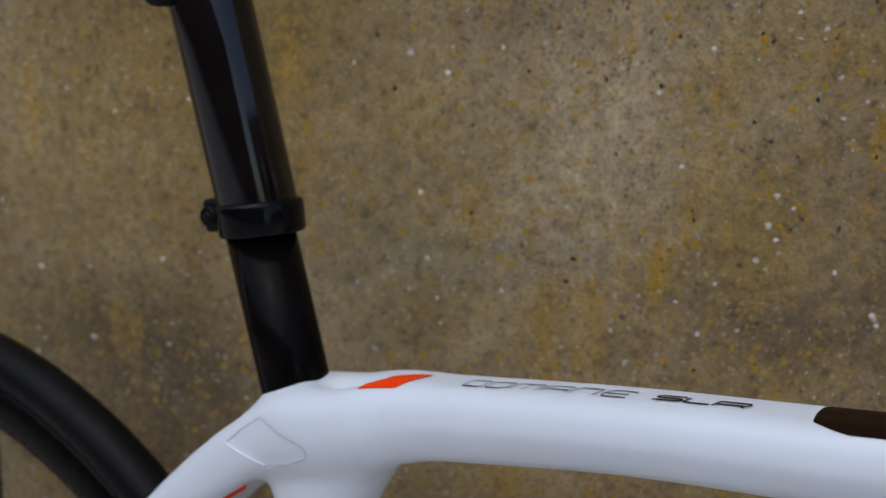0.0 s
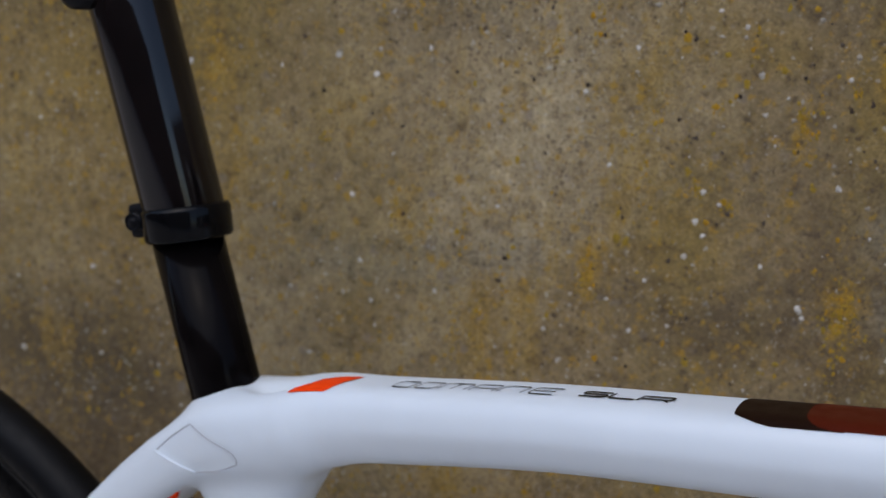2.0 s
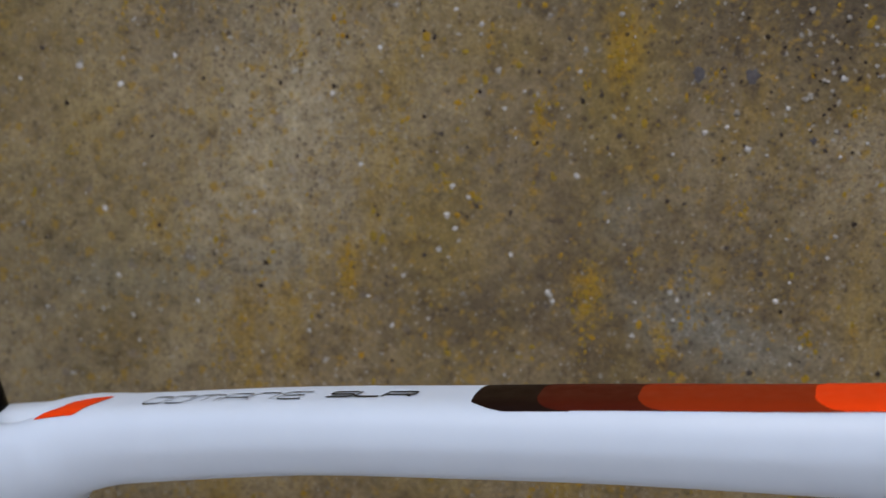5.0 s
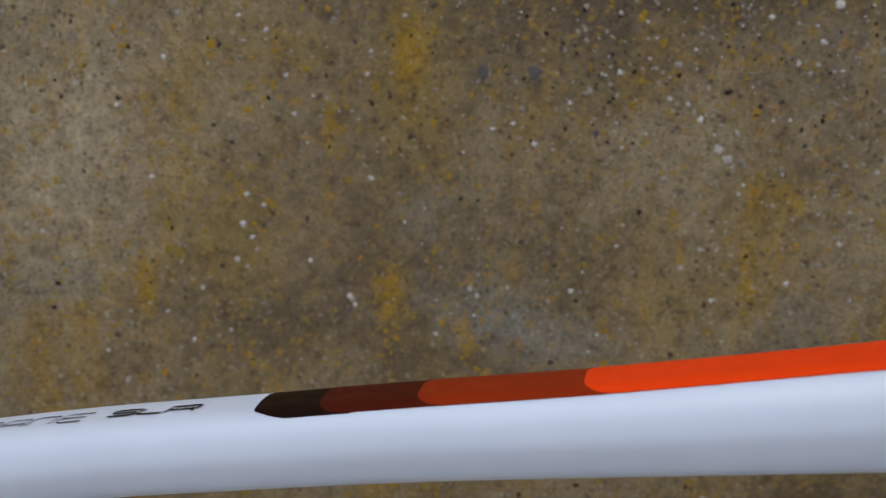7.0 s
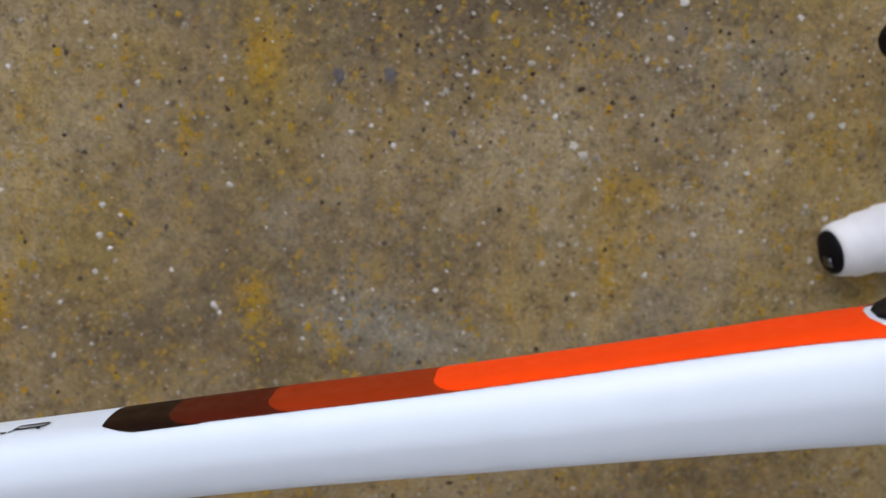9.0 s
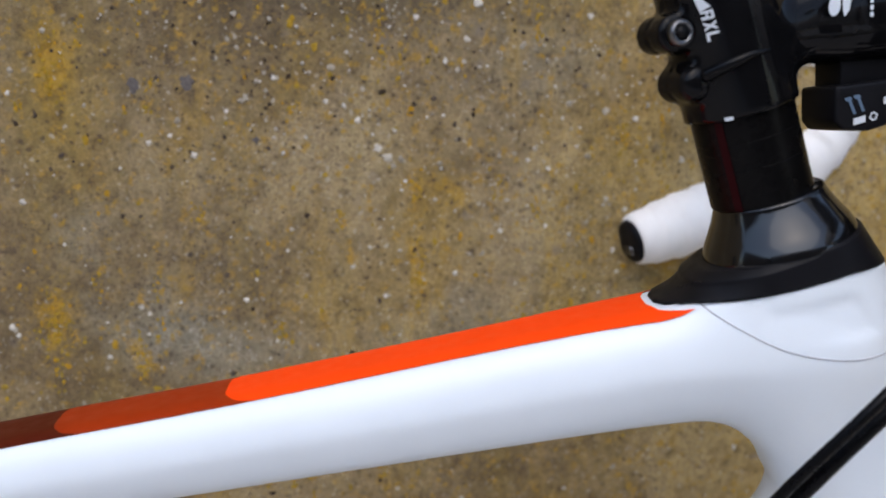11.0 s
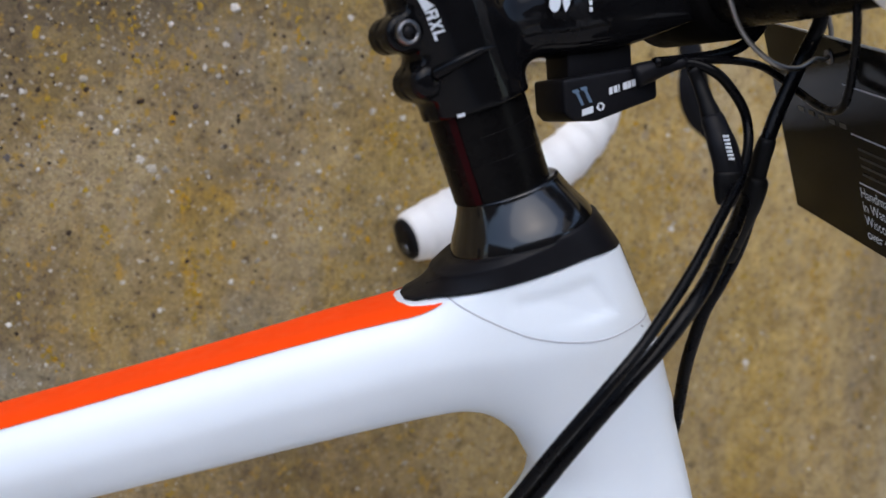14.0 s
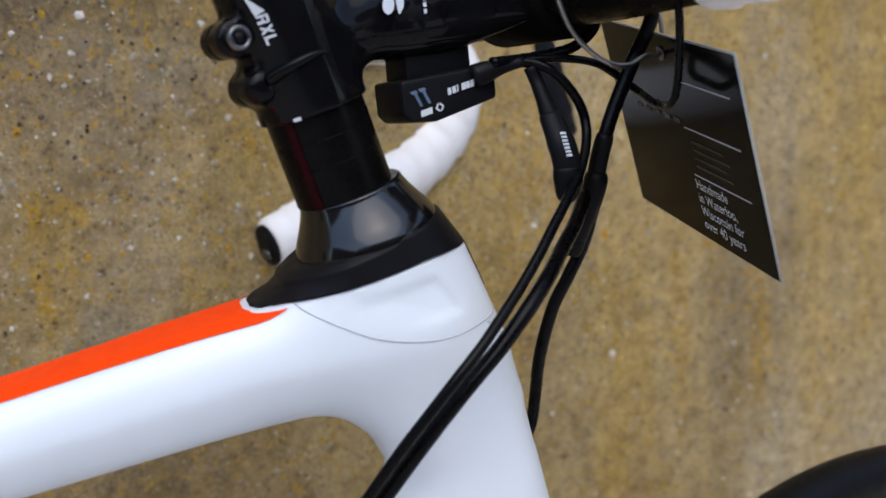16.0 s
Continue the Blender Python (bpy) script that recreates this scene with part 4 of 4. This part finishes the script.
hose("brake_hose", [(0.9342, 0.0060, 0.8989), (0.9317, 0.0060, 0.8886), (0.9257, 0.0050, 0.8786), (0.9205, 0.0050, 0.8685), (0.9145, 0.0040, 0.8574), (0.9101, 0.0030, 0.8473), (0.9085, 0.0050, 0.8376)], 0.0028, HOSE, "thick black brake hose from the handlebar")
hose("brake_hose", [(0.9017, 0.0040, 0.8265), (0.8910, -0.0100, 0.8193), (0.8802, -0.0220, 0.8134), (0.8685, -0.0360, 0.8078), (0.8584, -0.0440, 0.8011), (0.8463, -0.0480, 0.7904), (0.8351, -0.0505, 0.7814), (0.8248, -0.0505, 0.7710), (0.8149, -0.0490, 0.7594), (0.8054, -0.0460, 0.7466), (0.7958, -0.0420, 0.7324), (0.7700, -0.0300, 0.6950)], 0.0028, HOSE, "thick black brake hose")
hose("wire", [(0.8732, 0.0070, 0.8780), (0.8828, 0.0055, 0.8772), (0.8893, 0.0030, 0.8741), (0.8948, 0.0030, 0.8690), (0.9004, 0.0030, 0.8608), (0.9017, 0.0010, 0.8525), (0.8988, -0.0040, 0.8449), (0.8925, -0.0110, 0.8370), (0.8849, -0.0180, 0.8306), (0.8756, -0.0260, 0.8229), (0.8661, -0.0340, 0.8150), (0.8567, -0.0410, 0.8074), (0.8466, -0.0480, 0.8000), (0.8373, -0.0535, 0.7929), (0.8271, -0.0570, 0.7848), (0.8173, -0.0560, 0.7739), (0.8080, -0.0530, 0.7621), (0.7995, -0.0490, 0.7495), (0.7898, -0.0440, 0.7346), (0.7640, -0.0310, 0.6950)], 0.0019, HOSE, "thin black wire beside the thick hose")
hose("front_hose", [(0.9089, 0.0110, 0.8212), (0.9050, 0.0140, 0.8053), (0.8984, 0.0150, 0.7925), (0.8927, 0.0170, 0.7812), (0.8890, 0.0200, 0.7669), (0.8885, 0.0260, 0.7532), (0.8899, 0.0340, 0.7380), (0.8895, 0.0420, 0.7197), (0.8800, 0.0480, 0.6988), (0.8700, 0.0540, 0.6500)], 0.0026, HOSE, "black hose to the fork")
sleeve_joint = part("hose_sleeve", pipe(spline([(0.9074, 0.0040, 0.8346), (0.9052, 0.0050, 0.8260), (0.9016, 0.0070, 0.8159), (0.8985, 0.0095, 0.8070)], 6), [0.0036, 0.0044, 0.0046] + [0.0046] * 6 + [0.0044] * 8 + [0.0042, 0.0036], 18), RUBBER, bicycle, "black rubber sleeve round the hoses")
part("sleeve_collar", pipe(spline([(0.9106, 0.0030, 0.8488), (0.9085, 0.0040, 0.8409), (0.9070, 0.0050, 0.8330)], 5), [0.0031, 0.0034] + [0.0035] * 9, 16), RUBBER, sleeve_joint)
part("sleeve_band", pipe(spline([(0.8995, 0.0085, 0.8100), (0.8980, 0.0100, 0.8055), (0.8972, 0.0105, 0.8030)], 4), [0.0041, 0.0046, 0.0047, 0.0047, 0.0047, 0.0046, 0.0045, 0.0044, 0.0040], 16), RUBBER, sleeve_joint)
coupling = part("wire_joint", pipe(spline([(0.8862, -0.0014, 0.8590), (0.8877, -0.0060, 0.8503), (0.8888, -0.0080, 0.8442), (0.8895, -0.0090, 0.8381)], 6), [0.0040, 0.0044, 0.0045, 0.0046, 0.0047, 0.0049, 0.0051] + [0.0053] * 10 + [0.0052, 0.0050], 20, flat=0.75), MATTE, bicycle, "black wire coupling")
part("boot", pipe(spline([(0.8824, 0.0060, 0.8759), (0.8844, 0.0050, 0.8703), (0.8855, 0.0010, 0.8632), (0.8866, -0.0030, 0.8563)], 4), [0.0026] * 5 + [0.0027, 0.0028, 0.0028, 0.0030, 0.0034, 0.0036, 0.0036, 0.0036], 16, flat=0.85), RUBBER, coupling)
part("cap", pipe(spline([(0.8893, -0.0088, 0.8400), (0.8893, -0.0090, 0.8350), (0.8886, -0.0090, 0.8305), (0.8878, -0.0092, 0.8275)], 4), [0.0054, 0.0056, 0.0057, 0.0057, 0.0056, 0.0054, 0.0050, 0.0048, 0.0045, 0.0042, 0.0038, 0.0033, 0.0026], 20, flat=0.75), RUBBER, coupling)
for k in range(7):
    part("word_bar", box((0.0021, 0.0003, 0.0009), Matrix.Translation((0.8871 + 0.00022 * k, -0.0108 - 0.00032 * k, 0.8526 - 0.0013 * k)) @ Matrix.Rotation(-0.5, 4, "Z"), 0), PALE, coupling)
hose("wire", [(0.8695, 0.0062, 0.8763), (0.8758, 0.0062, 0.8776), (0.8844, 0.0060, 0.8783), (0.8965, 0.0060, 0.8778), (0.9088, 0.0080, 0.8754), (0.9190, 0.0120, 0.8705), (0.9262, 0.0080, 0.8640), (0.9260, -0.0032, 0.8607), (0.9251, -0.0153, 0.8593), (0.9237, -0.0239, 0.8616), (0.9215, -0.0312, 0.8681), (0.9185, -0.0380, 0.8780), (0.9162, -0.0427, 0.8870), (0.9150, -0.0440, 0.8980)], 0.0015, HOSE, "thin black wire loop in front of the tag")
hose("wire", [(0.8668, 0.0040, 0.8784), (0.8794, 0.0080, 0.8786), (0.8955, 0.0140, 0.8795), (0.9058, 0.0160, 0.8819), (0.9131, 0.0160, 0.8877), (0.9161, 0.0160, 0.8960)], 0.0021, HOSE, "black wire to the handlebar")
part("wire_plug", pipe(spline([(0.8600, 0.0060, 0.8740), (0.8652, 0.0062, 0.8753), (0.8720, 0.0065, 0.8768), (0.8800, 0.0060, 0.8779)], 4), [0.0042, 0.0042, 0.0042, 0.0041, 0.0040, 0.0037, 0.0034, 0.0031, 0.0028, 0.0025, 0.0022, 0.0020, 0.0018], 14), MATTE, bicycle, "black wire plug")

# ---- hang tag on a wire loop ----
TL, TR, BL = Vector((0.938, 0.060, 0.890)), Vector((0.9290, -0.055, 0.8785)), Vector((0.9565, 0.060, 0.8110))
hang_tag = new("hang_tag")
hang_tag.matrix_world = BIKE
tagged(hang_tag, "dark grey printed card tag on a wire loop under the handlebar", "tag")
ex, ey = TR - TL, BL - TL
en = ex.cross(ey).normalized()


def on_tag(u, w, lift=0.0):
    return TL + ex * u + ey * w + en * lift


near = 1 if en.x < 0 else -1


def tag_quad(u0, w0, u1, w1, name, mat):
    bm = bmesh.new()
    bm.faces.new([bm.verts.new(on_tag(u, w, 0.0007 * near)) for u, w in ((u0, w0), (u1, w0), (u1, w1), (u0, w1))])
    return part(name, bm, mat, hang_tag, "", False)


bm = bmesh.new()
rings_to(bm, [[on_tag(u, w, z) for u, w in ((0, 0), (1, 0), (1, 1), (0, 1))] for z in (-0.0005, 0.0005)])
card = part("card", bm, CARD, hang_tag, "dark grey card", False)
bm = bmesh.new()
for a, b in (((1.0, -0.0), (1.0, 1.0)), ((0.0, 0.0), (1.0, 0.0))):
    pa, pb = on_tag(*a), on_tag(*b)
    pipe([pa, pb], 0.00055, 6, bm)
part("card_edge", bm, CARD_EDGE, hang_tag, "pale cut edge of the card")
for w in (0.20, 0.43, 0.665):
    tag_quad(0.55, w, 0.925, w + 0.008, "rule_line", GREY_LINE)
for k in range(4):
    tag_quad(0.58, 0.49 + 0.04 * k, 0.80 + 0.03 * (k % 2), 0.503 + 0.04 * k, "word_bar", FAINT)
for k in range(5):
    tag_quad(0.18 + 0.075 * k, 0.40, 0.225 + 0.075 * k, 0.425, "word_bar", FAINT)


def lettering(text, size, m, mat, parent, name="lettering"):
    """Flat printed words."""
    cu = bpy.data.curves.new(name, "FONT")
    cu.body, cu.size, cu.space_line = text, size, 0.95
    tmp = bpy.data.objects.new(name, cu)
    scene.collection.objects.link(tmp)
    bpy.context.view_layer.update()
    me = bpy.data.meshes.new_from_object(tmp.evaluated_get(bpy.context.evaluated_depsgraph_get()))
    bpy.data.objects.remove(tmp)
    bpy.data.curves.remove(cu)
    me.transform(m)
    me.materials.clear()
    me.materials.append(mat)
    ob = new(name, me)
    ob.parent = parent
    return ob


exn, eyn = ex.normalized(), ey.normalized()
tm = Matrix((exn, -eyn, en * near)).transposed().to_4x4()
tm.translation = on_tag(0.545, 0.738, 0.0008 * near)
lettering("Handmade\nin Waterloo,\nWisconsin for\nover 40 years", 0.0058, tm, PALE, hang_tag)
part("eyelet", lathe([(-0.0008, 0.0018), (-0.0012, 0.0028), (0.0012, 0.0028), (0.0008, 0.0018)], on_tag(0.49, 0.09), en, 20), STEEL, hang_tag)
part("wire_loop", pipe(spline([(0.8740, -0.030, 0.9120), (0.8795, -0.028, 0.8990), (0.8840, -0.027, 0.8895), (0.8905, -0.027, 0.8820), (0.8985, -0.026, 0.8770), (0.9085, -0.021, 0.8755), (0.9195, -0.012, 0.8775), tuple(on_tag(0.49, 0.09, 0.001 * near)), tuple(on_tag(0.47, -0.02, -0.003 * near)), (0.930, 0.002, 0.900), (0.915, -0.010, 0.918)], 10), 0.0009, 10), WIRE, hang_tag, "brushed wire loop")


# prints on the stem and a dark red band on the spacers, laid round the head axis on the near side
def wrap_print(outline, radius, name, mat, parent, turn=True):
    """An outline in degrees round the axis (0 faces the near side, + towards the rear) and metres along it."""
    a, b = Vector((0, -1, 0)), Vector((-HEAD_UP.z, 0, HEAD_UP.x))
    bm = bmesh.new()
    vs = []
    for deg, s in outline:
        w = radians(deg)
        vs.append(bm.verts.new(along(s) + (a * math.cos(w) + b * math.sin(w)) * radius))
    bm.faces.new(vs)
    bmesh.ops.triangulate(bm, faces=bm.faces)
    bmesh.ops.recalc_face_normals(bm, faces=bm.faces)
    return part(name, steered(bm) if turn else bm, mat, parent)


SP = STEM_S
wrap_print([(54, SP + 0.0430), (38, SP + 0.0365), (49, SP + 0.0355)], 0.01965, "print_shape", PALE, stem)
BLOCKS = (((0, 0.25, 0, 1), (0.25, 0.9, 0.8, 1), (0.25, 0.9, 0.4, 0.58), (0.72, 0.95, 0.5, 0.9), (0.6, 0.95, 0, 0.4)), ((0, 0.3, 0, 0.3), (0, 0.3, 0.7, 1), (0.22, 0.75, 0.28, 0.72), (0.7, 1, 0, 0.3), (0.7, 1, 0.7, 1)), ((0, 0.28, 0, 1), (0.28, 0.95, 0, 0.22)))
for k, blocks in enumerate(BLOCKS):
    top, first = SP + 0.0355 - 0.0034 * k, 49 - 0.5 * k
    if k == 1:
        for a, b in ((0.0, 0.7), (0.7, 0.0)):
            wrap_print([(first - 12 * w, top - 0.0029 * u) for u, w in ((a, 0), (a + 0.3, 0), (b + 0.3, 1), (b, 1))], 0.01965, "print_shape", PALE, stem)
        continue
    for u0, u1, w0, w1 in blocks:
        wrap_print([(first - 12 * w, top - 0.0029 * u) for u, w in ((u0, w0), (u1, w0), (u1, w1), (u0, w1))], 0.01965, "print_shape", PALE, stem)
for k in range(6):
    s0, s1 = 0.0275 + (SP - 0.0275) * k / 6, 0.0275 + (SP - 0.0275) * (k + 1) / 6
    wrap_print([(47, s0), (42.5, s0), (38, s0), (38, s1), (42.5, s1), (47, s1)], 0.0176, "red_band", RED, bicycle, False)
wrap_print([(50, SP + 0.0002), (42, SP + 0.0002), (42, SP + 0.0014), (50, SP + 0.0014)], 0.0196, "print_shape", PALE, stem)


def side_print(outline, name):
    """A pale shape on the stem body's near flank."""
    bm = bmesh.new()
    bm.faces.new([bm.verts.new((x, -0.0172, z)) for x, z in outline])
    return part(name, steered(bm), PALE, stem)


side_print([(0.8235 + 0.0024 * math.cos(w), 0.9000 + 0.0032 * math.sin(w) + 0.0006 * math.cos(w)) for w in (2 * math.pi * k / 20 for k in range(20))], "logo_disc")
side_print([(0.8265, 0.9020), (0.8300, 0.9030), (0.8295, 0.8990), (0.8275, 0.8965), (0.8268, 0.8985)], "logo_leaf")
for k in range(6):
    side_print([(0.8375, 0.8965 + 0.0022 * k), (0.8388, 0.8965 + 0.0022 * k), (0.8388, 0.8980 + 0.0022 * k), (0.8375, 0.8980 + 0.0022 * k)], "word_bar")


# ---- grit and lichen on the wall ----
def grains(name, spots, mat, label, category, lift=0.0007, sides=8, seed=1):
    """Low uneven domes: rows of place along the wall, height, half width and half height."""
    rng = random.Random(seed)
    verts, faces = [], []
    for x, z, rx, rz in spots:
        n0 = len(verts)
        for shrink, up in ((1.0, -0.0002), (0.72, lift * 0.7)):
            for k in range(sides):
                w = 2 * math.pi * k / sides
                j = rng.uniform(0.50, 1.30)
                verts.append((x + rx * shrink * j * math.cos(w), -up, z + rz * shrink * j * math.sin(w)))
        verts.append((x, -lift, z))
        for k in range(sides):
            q = (k + 1) % sides
            faces.append((n0 + k, n0 + q, n0 + sides + q, n0 + sides + k))
            faces.append((n0 + sides + k, n0 + sides + q, n0 + 2 * sides))
    me = bpy.data.meshes.new(name)
    me.from_pydata(verts, [], faces)
    me.materials.append(mat)
    me.update()
    ob = new(name, me)
    ob.matrix_world = WALL_AT
    return tagged(ob, label, category, kind="stuff")


def along_wall(x):
    return (x - 0.55) / math.cos(WALL_TURN)


rng = random.Random(7)


def scatter(count, lo, hi, power=2.0, x0=-0.45, x1=1.75, z0=0.30, z1=1.12, tall=1.0, sparse=0.5):
    """Grains at random, sparser towards the rear wheel."""
    out = []
    for _ in range(int(count * 1.6)):
        x, r = rng.uniform(x0, x1), lo + (hi - lo) * rng.random() ** power
        if x < 0.45 and rng.random() < sparse:
            continue
        out.append((along_wall(x), rng.uniform(z0, z1), r * rng.uniform(0.7, 1.35), r * tall * rng.uniform(0.7, 1.35)))
    return out


def cluster(count, x, z, sx, sz, most=0.0013):
    return [(along_wall(rng.gauss(x, sx)), rng.gauss(z, sz), *(2 * [rng.uniform(0.0004, most)])) for _ in range(count)]


PALE_AT = [(0.108, 0.814, 2.2), (0.041, 0.787, 1.8), (0.268, 0.779, 2.2), (0.235, 0.789, 1.8), (0.266, 0.721, 2.4), (0.284, 0.719, 2.4), (0.256, 0.859, 2.4), (0.280, 0.862, 2.0), (0.413, 0.814, 2.2), (0.421, 0.875, 2.4), (0.473, 0.890, 2.2),
           (0.487, 0.848, 2.0), (0.495, 0.772, 2.2), (0.516, 0.753, 2.8), (0.501, 0.847, 2.2), (0.526, 0.880, 2.4), (0.462, 0.806, 2.4), (0.526, 0.816, 2.4), (0.602, 0.853, 2.8), (0.598, 0.846, 2.0), (0.633, 0.888, 2.2), (0.650, 0.873, 2.4),
           (0.668, 0.875, 2.2), (0.679, 0.877, 3.2), (0.692, 0.850, 2.4), (0.702, 0.835, 3.8), (0.707, 0.830, 5.2), (0.714, 0.829, 3.0), (0.757, 0.908, 3.8), (0.750, 0.890, 3.2), (0.742, 0.766, 2.6), (0.757, 0.776, 2.8), (0.687, 0.773, 2.2)]
PALE_FAR = [(0.780, 0.886, 3.2), (0.806, 0.855, 2.8), (0.826, 0.850, 3.4), (0.827, 0.802, 2.8), (0.767, 0.788, 2.6), (0.745, 0.874, 2.4), (0.871, 0.822, 3.0), (0.882, 0.841, 2.6), (1.016, 0.763, 3.4), (0.704, 0.756, 2.2), (0.656, 0.795, 2.0), (0.561, 0.734, 2.2), (0.453, 0.733, 2.0), (0.433, 0.727, 2.0), (0.631, 0.759, 2.2), (0.524, 0.869, 2.0)]
DARK_AT = [(-0.007, 0.820, 2.6), (0.030, 0.817, 2.0), (0.069, 0.811, 2.0), (0.247, 0.836, 2.8), (0.232, 0.759, 2.2), (0.300, 0.772, 2.6), (0.368, 0.854, 2.4), (0.397, 0.854, 2.8), (0.378, 0.816, 2.2), (0.455, 0.833, 3.0), (0.449, 0.768, 2.6), (0.462, 0.739, 2.6), (0.546, 0.838, 3.0), (0.604, 0.785, 3.2),
           (0.634, 0.754, 2.6), (0.664, 0.802, 3.0), (0.581, 0.806, 2.2), (0.598, 0.830, 2.2), (0.705, 0.864, 4.0), (0.732, 0.860, 3.0), (0.753, 0.851, 3.0), (0.622, 0.773, 3.0), (0.434, 0.707, 2.4), (0.680, 0.872, 3.4), (0.332, 0.758, 2.0), (0.225, 0.730, 2.2), (0.403, 0.880, 2.4), (0.613, 0.891, 3.0), (0.649, 0.874, 2.4), (0.745, 0.838, 2.8)]
SLATE_AT = [(0.582, 0.871, 5.0), (0.608, 0.872, 5.5), (0.640, 0.842, 3.0)]
LICHEN_AT = [(0.458, 0.807, 4, 6, 26), (0.505, 0.846, 4, 16, 46), (0.610, 0.806, 4, 5, 18), (0.544, 0.882, 8, 24, 70), (0.407, 0.754, 6, 20, 70), (0.537, 0.752, 9, 20, 110), (0.723, 0.774, 4, 16, 40), (0.577, 0.730, 4, 13, 40), (0.527, 0.864, 4, 5, 14), (0.648, 0.741, 5, 6, 26),
             (0.681, 0.800, 4, 7, 20), (0.659, 0.856, 4, 6, 20), (0.589, 0.871, 4, 4, 14), (0.476, 0.800, 4, 5, 14), (0.435, 0.840, 3, 6, 14), (0.248, 0.810, 4, 5, 16), (0.295, 0.773, 4, 10, 22), (0.349, 0.724, 4, 4, 14), (0.722, 0.812, 4, 12, 26), (0.788, 0.798, 4, 10, 24)]
grains("pale_grit", [(along_wall(x), z, r * 0.00070, r * 0.00070) for x, z, r in PALE_AT + PALE_FAR] + scatter(2900, 0.0003, 0.0020, 2.7) + cluster(150, 0.70, 0.885, 0.09, 0.034) + cluster(90, 0.80, 0.83, 0.10, 0.06, 0.0018), PALE_GRAIN, "pale grit standing out of the concrete", "grit", 0.0008, 9, 2)
grains("dark_grit", [(along_wall(x), z, r * 0.00058, r * 0.00058) for x, z, r in DARK_AT] + scatter(1900, 0.0003, 0.0017, 2.8) + cluster(200, 0.68, 0.885, 0.09, 0.030), DARK_GRAIN, "dark grit standing out of the concrete", "grit", 0.0006, 9, 3)
grains("slate_grit", [(along_wall(x), z, r * 0.0007, r * 0.0008) for x, z, r in SLATE_AT], SLATE_GRAIN, "flat blue-grey stones in the concrete", "grit", 0.0005, 11, 5)
fleck = scatter(3400, 0.0003, 0.0023, 2.6, tall=1.25, sparse=0.35)
for x, z, sx, sz, count in LICHEN_AT:
    for _ in range(count):
        r = rng.uniform(0.0003, 0.0011)
        fleck.append((along_wall(x + rng.gauss(0, sx * 0.0005)), z + rng.gauss(0, sz * 0.0005), r, r * 1.4))
for _ in range(150):
    x, z, tall = rng.uniform(-0.30, 1.40), rng.uniform(0.55, 1.00), rng.uniform(0.003, 0.016)
    for _ in range(int(rng.uniform(5, 10) + tall * 1200)):
        r = rng.uniform(0.0003, 0.0011)
        fleck.append((along_wall(x + rng.gauss(0, 0.0018)), z + rng.gauss(0, tall), r, r * 1.5))
grains("lichen", fleck, LICHEN, "mustard and orange lichen flecks on the concrete", "lichen", 0.0004, 7, 4)
